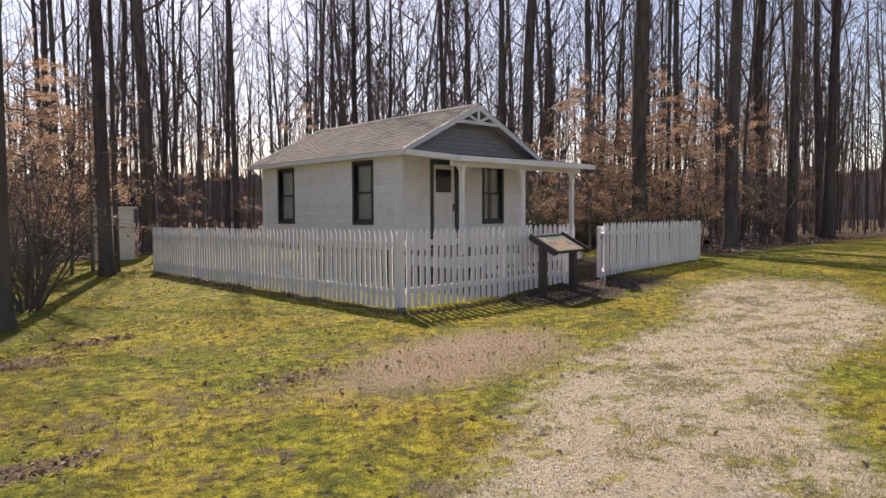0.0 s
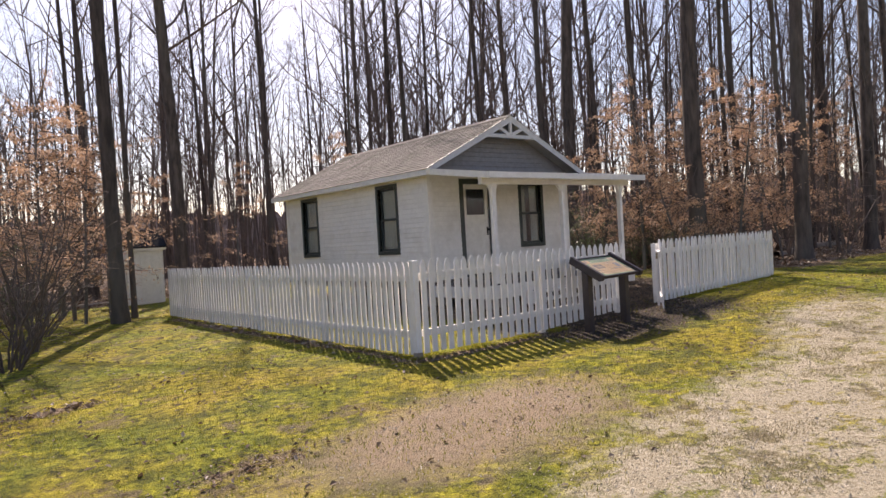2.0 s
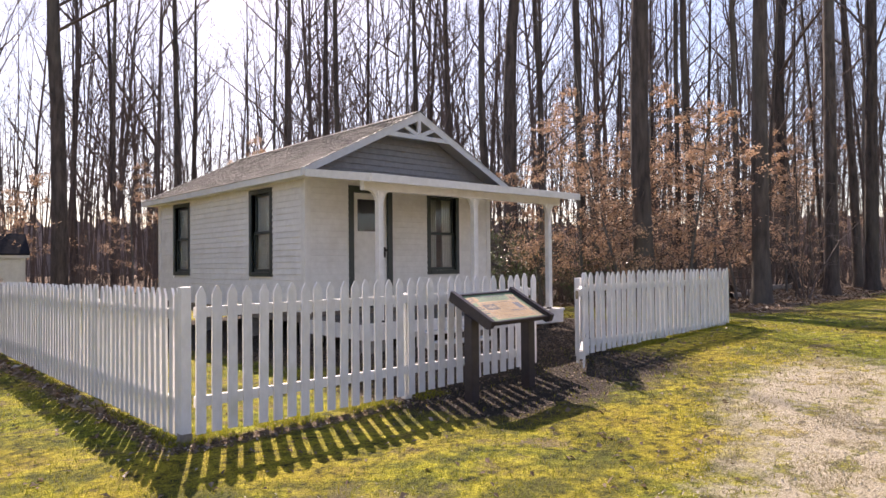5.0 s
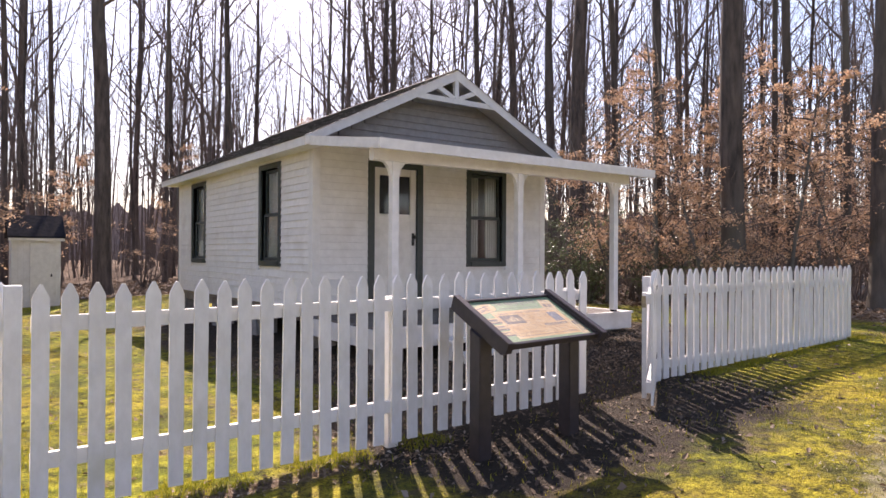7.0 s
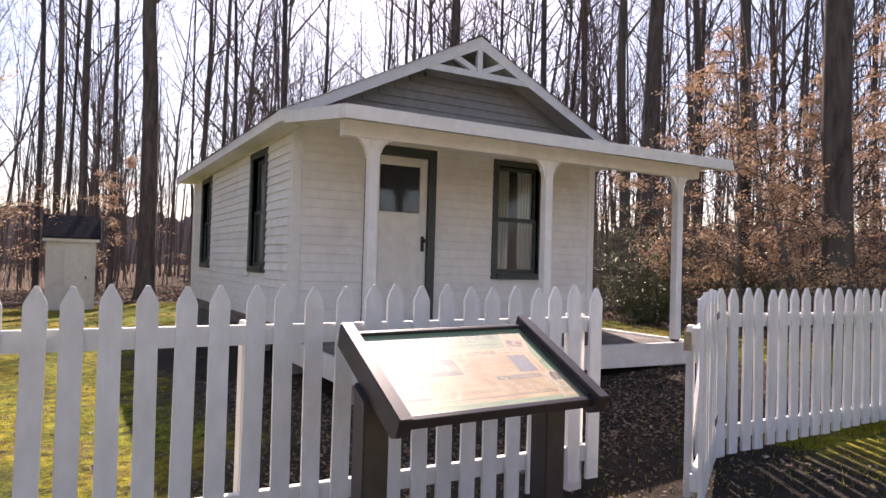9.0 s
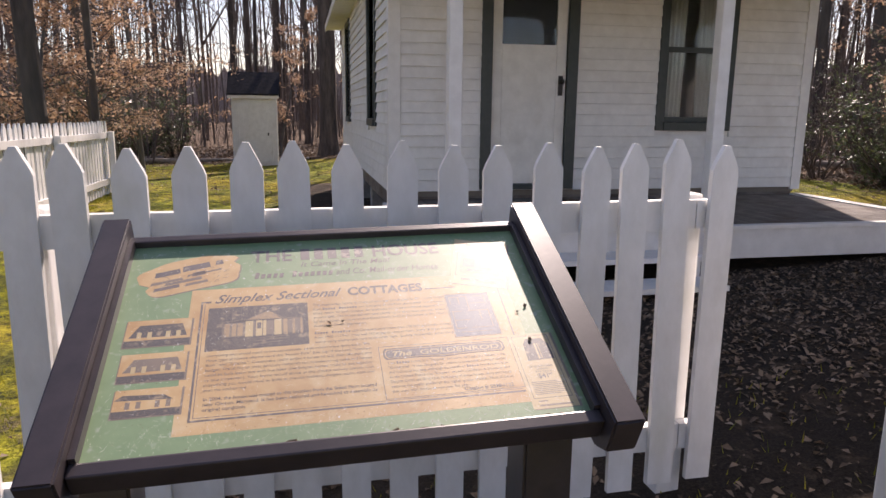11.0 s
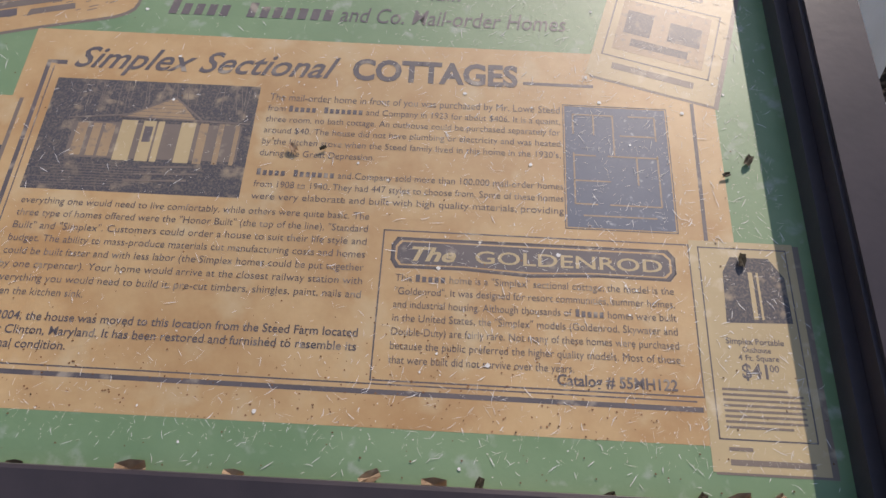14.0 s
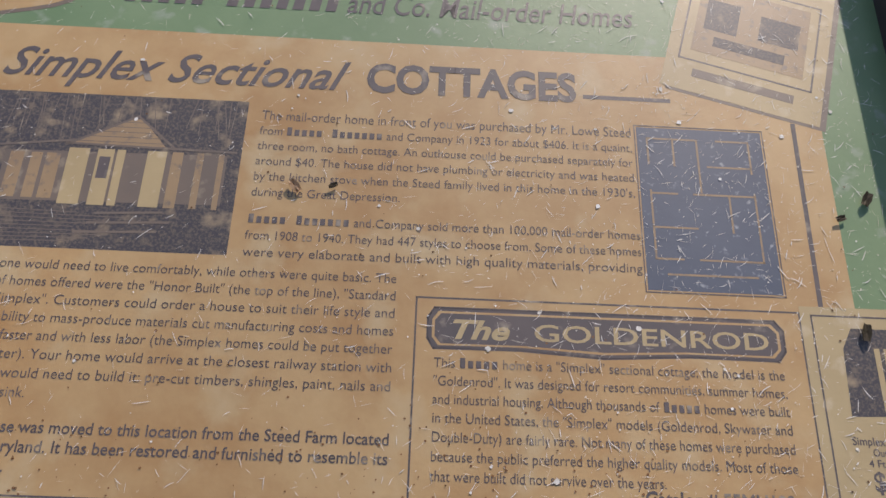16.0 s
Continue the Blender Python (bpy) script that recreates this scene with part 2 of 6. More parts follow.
def ground_material():
    m = bpy.data.materials.new("lawn_gravel_and_litter")
    m.use_nodes = True
    n, l = m.node_tree.nodes, m.node_tree.links
    b = n["Principled BSDF"]
    geo = n.new("ShaderNodeNewGeometry")

    def noise_tex(scale, detail=6, rough=0.6):
        t = n.new("ShaderNodeTexNoise")
        t.inputs["Scale"].default_value, t.inputs["Detail"].default_value, t.inputs["Roughness"].default_value = scale, detail, rough
        l.new(geo.outputs["Position"], t.inputs["Vector"])
        return t.outputs["Fac"]

    def ramp(src, *stops):
        r = n.new("ShaderNodeValToRGB")
        while len(r.color_ramp.elements) < len(stops):
            r.color_ramp.elements.new(0.5)
        for e, (p, c) in zip(r.color_ramp.elements, stops):
            e.position, e.color = p, (*c, 1)
        l.new(src, r.inputs[0])
        return r.outputs[0]

    def mix(f, a, c):
        x = n.new("ShaderNodeMix")
        x.data_type = 'RGBA'
        l.new(f, x.inputs["Factor"])
        l.new(a, x.inputs["A"])
        l.new(c, x.inputs["B"])
        return x.outputs["Result"]

    def edge(attr, wobble, width=0.18, mid=0.5):
        at = n.new("ShaderNodeAttribute")
        at.attribute_name = attr
        ad = n.new("ShaderNodeMath")
        ad.operation = 'ADD'
        l.new(at.outputs["Fac"], ad.inputs[0])
        l.new(wobble, ad.inputs[1])
        r = n.new("ShaderNodeMapRange")
        r.inputs["From Min"].default_value, r.inputs["From Max"].default_value = 0.5 + mid - width, 0.5 + mid + width
        l.new(ad.outputs[0], r.inputs["Value"])
        return r.outputs[0]

    fine, mid, broad, tiny = noise_tex(24, 8, 0.7), noise_tex(4.5), noise_tex(0.8, 4), noise_tex(90, 4, 0.7)
    clump = noise_tex(8.5, 9, 0.68)
    grass = mix(ramp(broad, (0.40, (0, 0, 0)), (0.60, (1, 1, 1))),
                ramp(clump, (0.36, (0.020, 0.030, 0.006)), (0.5, (0.19, 0.200, 0.014)), (0.64, (0.39, 0.36, 0.021))),
                ramp(clump, (0.36, (0.035, 0.034, 0.009)), (0.5, (0.265, 0.230, 0.024)), (0.64, (0.45, 0.39, 0.046))))
    patch = noise_tex(1.7, 7, 0.68)
    grass = mix(ramp(patch, (0.41, (0.85, 0.85, 0.85)), (0.50, (0, 0, 0))), grass, ramp(fine, (0.35, (0.030, 0.034, 0.010)), (0.6, (0.10, 0.105, 0.020)), (0.75, (0.19, 0.16, 0.06))))
    grass = mix(ramp(patch, (0.55, (0, 0, 0)), (0.62, (0.85, 0.85, 0.85))), grass, ramp(tiny, (0.35, (0.05, 0.038, 0.025)), (0.55, (0.17, 0.13, 0.085)), (0.72, (0.34, 0.28, 0.21))))
    stretch = noise_tex(0.42, 5, 0.6)
    grass = mix(ramp(stretch, (0.50, (0, 0, 0)), (0.62, (0.75, 0.75, 0.75))), grass, ramp(clump, (0.36, (0.030, 0.022, 0.005)), (0.5, (0.30, 0.235, 0.016)), (0.64, (0.44, 0.35, 0.03))))
    grass = mix(ramp(stretch, (0.38, (0.75, 0.75, 0.75)), (0.48, (0, 0, 0))), grass, ramp(clump, (0.36, (0.016, 0.026, 0.005)), (0.5, (0.16, 0.190, 0.014)), (0.64, (0.30, 0.32, 0.03))))
    grain = n.new("ShaderNodeMix")
    grain.data_type, grain.blend_type = 'RGBA', 'MULTIPLY'
    grain.inputs["Factor"].default_value = 1.0
    l.new(grass, grain.inputs["A"])
    l.new(ramp(noise_tex(55, 5, 0.75), (0.38, (0.45, 0.45, 0.45)), (0.50, (1.2, 1.2, 1.2)), (0.64, (1.6, 1.6, 1.6))), grain.inputs["B"])
    grass = grain.outputs["Result"]
    gravel = mix(ramp(mid, (0.35, (0, 0, 0)), (0.65, (1, 1, 1))),
                 ramp(tiny, (0.36, (0.20, 0.165, 0.105)), (0.5, (0.51, 0.44, 0.305)), (0.64, (0.70, 0.635, 0.49))),
                 ramp(fine, (0.36, (0.25, 0.21, 0.125)), (0.5, (0.53, 0.465, 0.33)), (0.64, (0.67, 0.61, 0.47))))
    gravel = mix(ramp(noise_tex(3.4, 8, 0.75), (0.51, (0, 0, 0)), (0.57, (0.8, 0.8, 0.8))), gravel, grass)
    dead = ramp(fine, (0.36, (0.055, 0.038, 0.026)), (0.5, (0.17, 0.115, 0.075)), (0.6, (0.30, 0.22, 0.155)), (0.72, (0.52, 0.45, 0.37)))
    # dark soil tones, which also stand for the shade by the gate
    soil = ramp(tiny, (0.3, (0.022, 0.017, 0.013)), (0.6, (0.060, 0.047, 0.035)), (0.8, (0.13, 0.108, 0.085)))
    rust = ramp(tiny, (0.3, (0.17, 0.120, 0.075)), (0.5, (0.36, 0.27, 0.175)), (0.72, (0.54, 0.44, 0.31)))
    c = mix(edge("gravel", mid), grass, gravel)
    c = mix(edge("rust", mid, 0.4, 0.55), c, rust)
    c = mix(edge("litter", mid, 0.2), c, dead)
    c = mix(edge("soil", mid, 0.25, 0.35), c, mix(ramp(mid, (0.55, (0, 0, 0)), (0.8, (0.6, 0.6, 0.6))), soil, dead))
    l.new(c, b.inputs["Base Color"])
    b.inputs["Roughness"].default_value = 0.95
    b.inputs["Specular IOR Level"].default_value = 0.2
    bp = n.new("ShaderNodeBump")
    bp.inputs["Strength"].default_value, bp.inputs["Distance"].default_value = 0.9, 0.06
    rough_sum = n.new("ShaderNodeMath")
    rough_sum.operation = 'MULTIPLY_ADD'
    rough_sum.inputs[1].default_value = 0.45
    l.new(tiny, rough_sum.inputs[0])
    l.new(fine, rough_sum.inputs[2])
    l.new(rough_sum.outputs[0], bp.inputs["Height"])
    l.new(bp.outputs[0], b.inputs["Normal"])
    return m


def build_ground():
    xs, ys = axis_steps(-11, 14, 0.13, 900), axis_steps(-11, 23, 0.13, 900)
    X, Y = np.meshgrid(xs, ys)
    Z = land(X, Y)
    near = (np.abs(X) < 40) & (np.abs(Y) < 40)
    Z = Z + near * (0.012 * np.sin(X * 2.1 + Y) * np.sin(Y * 1.7 - X * 0.4) + 0.006 * np.sin(X * 5.3) * np.sin(Y * 6.1))
    W = len(xs)
    idx = np.arange(len(xs) * len(ys)).reshape(len(ys), W)
    quads = np.stack([idx[:-1, :-1], idx[:-1, 1:], idx[1:, 1:], idx[1:, :-1]], -1).reshape(-1, 4)
    me = bpy.data.meshes.new("ground")
    me.from_pydata(np.stack([X, Y, Z], -1).reshape(-1, 3).tolist(), [], quads.tolist())
    for name, values in zip(("gravel", "litter", "soil", "rust"), ground_masks(X, Y)):
        me.attributes.new(name, 'FLOAT', 'POINT').data.foreach_set("value", values.reshape(-1).astype(np.float32))
    me.polygons.foreach_set("use_smooth", [True] * len(me.polygons))
    me.materials.append(ground_material())
    tagged(new("ground", me), "mossy yellow-green lawn with a worn pale gravel path", "ground", kind="structure")


build_ground()


# ---- house ----
HX0, HX1, HY0, HY1 = 4.17, 8.83, 4.88, 12.02
WB, WT = 0.60, 3.06
RIDGE_X, RIDGE_Z, SLOPE = 6.50, 4.42, 0.505
house = thing("house", pose(0, 0, 0), "small white clapboard cottage with dark trim and a front porch", "house")
DOOR = (5.19, 5.99, 0.66, 2.80)
FWIN = (7.10, 7.81, 1.31, 2.82)
SWIN = [(6.15, 6.92, 1.31, 2.84), (10.12, 10.95, 1.31, 2.84)]


def wall_boxes(a0, a1, z0, z1, holes):
    """Rectangles that fill a wall round its holes (a0, a1, z0, z1)."""
    out, cur = [], a0
    for h in sorted(holes):
        out.append((cur, h[0], z0, z1))
        out.append((h[0], h[1], z0, h[2]))
        out.append((h[0], h[1], h[3], z1))
        cur = h[1]
    out.append((cur, a1, z0, z1))
    return [o for o in out if o[1] - o[0] > 1e-4 and o[3] - o[2] > 1e-4]


T = 0.11
walls = {}
walls["front"] = part("wall", boxes(*[(a, b, HY0, HY0 + T, c, d) for a, b, c, d in wall_boxes(HX0, HX1, WB, WT, [DOOR, FWIN])]), WHITE, house, "white painted clapboard front wall")
walls["side"] = part("wall", boxes(*[(HX0, HX0 + T, a, b, c, d) for a, b, c, d in wall_boxes(HY0 + T, HY1 - T, WB, WT, SWIN)]), WHITE, house, "white painted clapboard side wall")
walls["right"] = part("wall", boxes((HX1 - T, HX1, HY0 + T, HY1 - T, WB, WT)), WHITE, house)
walls["back"] = part("wall", boxes((HX0, HX1, HY1 - T, HY1, WB, WT)), WHITE, house)
part("floor_deck", boxes((HX0 + 0.02, HX1 - 0.02, HY0 + 0.02, HY1 - 0.02, WB - 0.06, WB - 0.002)), ROOM, house)
part("sill_beam", boxes((HX0 + 0.03, HX1 - 0.03, HY0 + 0.03, HY0 + 0.16, WB - 0.2, WB - 0.061), (HX0 + 0.03, HX0 + 0.16, HY0 + 0.16, HY1 - 0.03, WB - 0.2, WB - 0.061),
                        (HX1 - 0.16, HX1 - 0.03, HY0 + 0.16, HY1 - 0.03, WB - 0.2, WB - 0.061)), PORCH, house, "dark sill beam under the walls")
part("inner_ceiling", boxes((HX0 + T, HX1 - T, HY0 + T, HY1 - T, WT - 0.05, WT - 0.02)), ROOM, house)
part("partition", boxes((HX0 + T, HX1 - T, 8.2, 8.28, WB, WT - 0.05)), ROOM, house)

# gable walls and roof
for y0, y1 in ((HY0, HY0 + T), (HY1 - T, HY1)):
    zt = lambda x: RIDGE_Z - 0.07 - SLOPE * abs(x - RIDGE_X)
    part("gable_wall", prism(bmesh.new(), [(HX0, WT), (HX1, WT), (HX1, zt(HX1)), (RIDGE_X, zt(RIDGE_X)), (HX0, zt(HX0))], y0, y1), GABLE, house, "grey clapboard gable")
RY0, RY1 = 4.50, 12.36
EAVE = 2.64
for side in (-1, 1):
    e = RIDGE_X + side * EAVE
    ez = RIDGE_Z - SLOPE * EAVE
    part("roof_deck", prism(bmesh.new(), [(RIDGE_X, RIDGE_Z), (e, ez), (e, ez - 0.055), (RIDGE_X, RIDGE_Z - 0.06)], RY0, RY1), WHITE, house)
    part("eave_fascia", boxes((e - 0.02, e + 0.012, RY0, RY1, ez - 0.13, ez - 0.004), bev=0.004), WHITE, house, "white eave board")
    part("soffit", boxes((min(e, e - side * 0.30), max(e, e - side * 0.30), RY0 + 0.02, RY1 - 0.02, ez - 0.11, ez - 0.09)), WHITE, house)
    bm = bmesh.new()
    prism(bm, [(RIDGE_X, RIDGE_Z + 0.012), (e + side * 0.02, ez + 0.005), (e + side * 0.02, ez - 0.135), (RIDGE_X, RIDGE_Z - 0.155)], RY0 - 0.035, RY0 - 0.002)
    part("bargeboard", bm, WHITE, house, "white gable bargeboard")
    bm = bmesh.new()
    prism(bm, [(RIDGE_X, RIDGE_Z + 0.012), (e + side * 0.02, ez + 0.005), (e + side * 0.02, ez - 0.135), (RIDGE_X, RIDGE_Z - 0.155)], RY1 + 0.002, RY1 + 0.035)
    part("bargeboard", bm, WHITE, house)


def beam2(bm, a, b, w, y0, y1):
    """A straight board between two places (x, z) in the gable's plane."""
    d = Vector((b[0] - a[0], b[1] - a[1])).normalized()
    p = Vector((-d.y, d.x)) * (w / 2)
    return prism(bm, [(a[0] + p.x, a[1] + p.y), (b[0] + p.x, b[1] + p.y), (b[0] - p.x, b[1] - p.y), (a[0] - p.x, a[1] - p.y)], y0, y1)


cz, ch = RIDGE_Z - 0.50, 0.90
part("gable_tie", beam2(bmesh.new(), (RIDGE_X - ch, cz), (RIDGE_X + ch, cz), 0.085, RY0 - 0.03, RY0 + 0.03), WHITE, house, "white ornamental gable tie board")
part("king_post", beam2(bmesh.new(), (RIDGE_X, cz + 0.043), (RIDGE_X, RIDGE_Z - 0.12), 0.075, RY0 - 0.028, RY0 + 0.03), WHITE, house)
for s in (-1, 1):
    part("gable_strut", beam2(bmesh.new(), (RIDGE_X + s * 0.05, cz + 0.045), (RIDGE_X + s * 0.40, RIDGE_Z - 0.30), 0.075, RY0 - 0.026, RY0 + 0.028), WHITE, house)

# porch
PX0, PX1, PY0 = 4.08, 8.88, 2.86
PZ = 0.52
part("porch_frame", boxes((PX0, PX1, PY0, PY0 + 0.045, PZ - 0.27, PZ - 0.03), (PX0, PX0 + 0.045, PY0 + 0.045, HY0 - 0.002, PZ - 0.27, PZ - 0.03),
                          (PX1 - 0.045, PX1, PY0 + 0.045, HY0 - 0.002, PZ - 0.27, PZ - 0.03), bev=0.006), WHITE, house, "white porch skirt board")
deck = part("porch_deck", boxes((PX0 + 0.05, PX1 - 0.05, PY0 + 0.05, HY0 - 0.004, PZ - 0.09, PZ - 0.028)), PORCH, house, "weathered grey porch floor")
part("porch_nosing", boxes((PX1 - 0.12, PX1 + 0.02, PY0 - 0.02, HY0 - 0.003, PZ - 0.028, PZ + 0.004), (PX0 - 0.02, PX1 - 0.122, PY0 - 0.02, PY0 + 0.06, PZ - 0.028, PZ + 0.002)), WHITE, house)
PE_Z, PE_Y = 2.80, 2.58
PW_Z = 3.06
porch_roof = bmesh.new()
prism(porch_roof, [(PE_Y, PE_Z), (HY0 - 0.002, PW_Z + 0.05), (HY0 - 0.002, PW_Z), (PE_Y, PE_Z - 0.05)], 3.94, 9.06, axis="x")
part("porch_roof", porch_roof, SLATE, house, "low dark porch roof")
bm = boxes((3.92, 9.08, PE_Y - 0.028, PE_Y - 0.003, PE_Z - 0.115, PE_Z + 0.012), bev=0.004)
part("porch_fascia", bm, WHITE, house, "white porch roof edge board")
for x0, x1 in ((3.915, 3.939), (9.061, 9.085)):
    bm = prism(bmesh.new(), [(PE_Y - 0.002, PE_Z + 0.012), (HY0 - 0.4, PW_Z + 0.03), (HY0 - 0.4, PW_Z - 0.10), (PE_Y - 0.002, PE_Z - 0.115)], x0, x1, axis="x")
    part("porch_fascia", bm, WHITE, house)
part("porch_ceiling", prism(bmesh.new(), [(PE_Y, PE_Z - 0.055), (HY0 - 0.003, PW_Z - 0.005), (HY0 - 0.003, PW_Z - 0.02), (PE_Y, PE_Z - 0.075)], 3.945, 9.055, axis="x"), WHITE, house)
POSTY = 2.98
part("porch_beam", boxes((4.05, 8.90, POSTY - 0.055, POSTY + 0.055, 2.60, 2.755), bev=0.006), WHITE, house, "white porch beam")
for px in (4.38, 6.50, 8.58):
    bm = boxes((px - 0.05, px + 0.05, POSTY - 0.05, POSTY + 0.05, PZ + 0.03, 2.60), bev=0.01)
    post = part("porch_post", bm, WHITE, house, "white square porch post")
    part("post_base", boxes((px - 0.035, px + 0.035, POSTY - 0.035, POSTY + 0.035, PZ + 0.002, PZ + 0.03)), BLACK, post)
    for s in (-1, 1):
        k = [(px + s * 0.05, 2.33)] + [(px + s * (0.05 + 0.15 * (1 - math.cos(a))), 2.33 + 0.27 * math.sin(a)) for a in (0.4, 0.8, 1.2, 1.57)] + [(px + s * 0.05, 2.60)]
        part("bracket", prism(bmesh.new(), k, POSTY - 0.03, POSTY + 0.03), WHITE, post, "curved white post bracket")
for x, y in [(4.35, 3.1), (6.5, 3.1), (8.6, 3.1)] + [(x, y) for x in (4.42, 6.5, 8.58) for y in (5.1, 7.4, 9.7, 11.8)]:
    top = PZ - 0.09 if y < 4 else WB - 0.2
    part("pier", boxes((x - 0.2, x + 0.2, y - 0.1, y + 0.1, gz(x, y) - 0.1, top), bev=0.012), PIER, house, "concrete block pier")
for out, z in ((0.0, PZ - 0.17), (0.30, PZ - 0.32)):
    g = gz(5.6, 2.4) - 0.05
    part("step", boxes((4.96, 6.24, PY0 - 0.32 - out, PY0 - 0.025 - out, z - 0.04, z), (5.0, 5.05, PY0 - 0.30 - out, PY0 - 0.03 - out, g, z - 0.04), (6.15, 6.2, PY0 - 0.30 - out, PY0 - 0.03 - out, g, z - 0.04), bev=0.004), WHITE, house, "white wooden porch step")

# corner boards and frieze
part("corner_board", boxes((HX0 - 0.028, HX0 + 0.09, HY0 - 0.028, HY0 - 0.001, WB - 0.03, WT - 0.01), (HX0 - 0.028, HX0 - 0.001, HY0, HY0 + 0.10, WB - 0.03, WT - 0.01), bev=0.003), WHITE, house, "white corner board")
part("corner_board", boxes((HX1 - 0.09, HX1 + 0.028, HY0 - 0.028, HY0 - 0.001, WB - 0.03, WT - 0.01), (HX1 + 0.001, HX1 + 0.028, HY0, HY0 + 0.10, WB - 0.03, WT - 0.01), bev=0.003), WHITE, house)
part("corner_board", boxes((HX0 - 0.028, HX0 - 0.001, HY1 - 0.1, HY1 + 0.02, WB - 0.03, WT - 0.01), bev=0.003), WHITE, house)
part("frieze_board", boxes((HX0 - 0.024, HX0 - 0.001, HY0 + 0.11, HY1 - 0.11, WT - 0.06, WT + 0.02)), WHITE, house)


def window(a0, a1, z0, z1, m, curtain_open, label):
    """A sash window in an opening; local x runs along the wall, y points into the house."""
    f = 0.088
    w = part("window_frame", boxes((a0 - f, a0, -0.034, 0.10, z0 - f, z1 + f), (a1, a1 + f, -0.034, 0.10, z0 - f, z1 + f), (a0, a1, -0.034, 0.10, z1, z1 + f), (a0, a1, -0.050, 0.10, z0 - f, z0), bev=0.004), TRIM, house, label)
    w.matrix_basis = m
    mid = (z0 + z1) / 2
    for i, (lo, hi, y) in enumerate(((z0 + 0.001, mid + 0.02, 0.03), (mid - 0.02, z1 - 0.001, 0.064))):
        part("sash", boxes((a0 + 0.001, a0 + 0.045, y, y + 0.032, lo, hi), (a1 - 0.045, a1 - 0.001, y, y + 0.032, lo, hi), (a0 + 0.045, a1 - 0.045, y, y + 0.032, hi - 0.045, hi), (a0 + 0.045, a1 - 0.045, y, y + 0.032, lo, lo + 0.055), bev=0.003), TRIM, w)
        p = part("pane", boxes((a0 + 0.045, a1 - 0.045, y + 0.014, y + 0.018, lo + 0.05, hi - 0.045)), GLASS, w)
        p.visible_shadow = False
    for s, (u0, u1) in enumerate(((a0, a0 + curtain_open * (a1 - a0)), (a1 - curtain_open * (a1 - a0), a1))):
        bm = bmesh.new()
        cols, rows = 22, 14
        grid = []
        for r in range(rows + 1):
            k = r / rows
            gather = 1 - 0.05 * k
            row = []
            for c in range(cols + 1):
                q = c / cols
                u = u0 + (u1 - u0) * gather * q if s == 0 else u1 - (u1 - u0) * gather * (1 - q)
                row.append(bm.verts.new((u, 0.128 + 0.018 * math.sin(q * 34 + 1.2 * k + s), z1 - 0.02 - k * (z1 - z0 - 0.03))))
            grid.append(row)
        for r in range(rows):
            for c in range(cols):
                bm.faces.new((grid[r][c], grid[r][c + 1], grid[r + 1][c + 1], grid[r + 1][c]))
        cur = part("curtain", bm, CURT, w, "cream lace curtain", smooth=True)
        cur.modifiers.new("cloth", 'SOLIDIFY').thickness = 0.004
    return w


window(*FWIN, pose(0, HY0, 0), 0.40, "dark green front window frame")
for a0, a1, z0, z1 in SWIN:
    window(-a1, -a0, z0, z1, pose(HX0, 0, 0, 0, 0, -90), 0.52, "dark green side window frame")

# front door
DX0, DX1, DZ0, DZ1 = DOOR
part("door_frame", boxes((DX0 - 0.11, DX0, HY0 - 0.036, HY0 + 0.10, DZ0 - 0.05, DZ1 + 0.12), (DX1, DX1 + 0.11, HY0 - 0.036, HY0 + 0.10, DZ0 - 0.05, DZ1 + 0.12), (DX0, DX1, HY0 - 0.036, HY0 + 0.10, DZ1, DZ1 + 0.12), (DX0, DX1, HY0 - 0.05, HY0 + 0.10, DZ0 - 0.05, DZ0), bev=0.004), TRIM, house, "dark green door surround")
gx0, gx1, gz0, gz1 = DX0 + 0.11, DX1 - 0.11, 2.07, 2.68
door = part("door", boxes((gx0 + 0.001, gx1 - 0.001, HY0 + 0.014, HY0 + 0.055, DZ0 + 0.006, gz0), bev=0.003), DOORW, house, "closed cream-white door with a glass upper light")
part("stile", boxes((DX0 + 0.004, gx0, HY0 + 0.012, HY0 + 0.055, DZ0 + 0.006, DZ1 - 0.004), bev=0.003), DOORW, door)
part("stile", boxes((gx1, DX1 - 0.004, HY0 + 0.012, HY0 + 0.055, DZ0 + 0.006, DZ1 - 0.004), bev=0.003), DOORW, door)
part("top_rail", boxes((gx0 + 0.001, gx1 - 0.001, HY0 + 0.013, HY0 + 0.055, gz1, DZ1 - 0.004), bev=0.003), DOORW, door)
part("pane", boxes((gx0, gx1, HY0 + 0.03, HY0 + 0.034, gz0, gz1)), GLASS, door).visible_shadow = False
# added near-black sheet that makes the door glass read as an unlit room
part("door_blind", boxes((gx0, gx1, HY0 + 0.045, HY0 + 0.05, gz0 + 0.005, gz1)), mat("dark_blind_cloth", (0.045, 0.045, 0.05), (0.03, 0.03, 0.035), 20, 0.9), door, "dark sheet added behind the glass for the unlit room")
part("lock_plate", boxes((DX1 - 0.085, DX1 - 0.035, HY0 + 0.004, HY0 + 0.012, 1.57, 1.77), bev=0.003), BLACK, door, "black iron lock plate")
bm = bmesh.new()
bmesh.ops.create_uvsphere(bm, u_segments=12, v_segments=8, radius=0.028, matrix=pose(DX1 - 0.06, HY0 - 0.035, 1.71))
box(bm, DX1 - 0.068, DX1 - 0.052, HY0 - 0.03, HY0 + 0.005, 1.702, 1.718)
part("door_knob", bm, BLACK, door, "black door knob", smooth=True)


# ---- fences ----
PICK = 0.0868
STEP = 0.1445
picket_meshes = {}


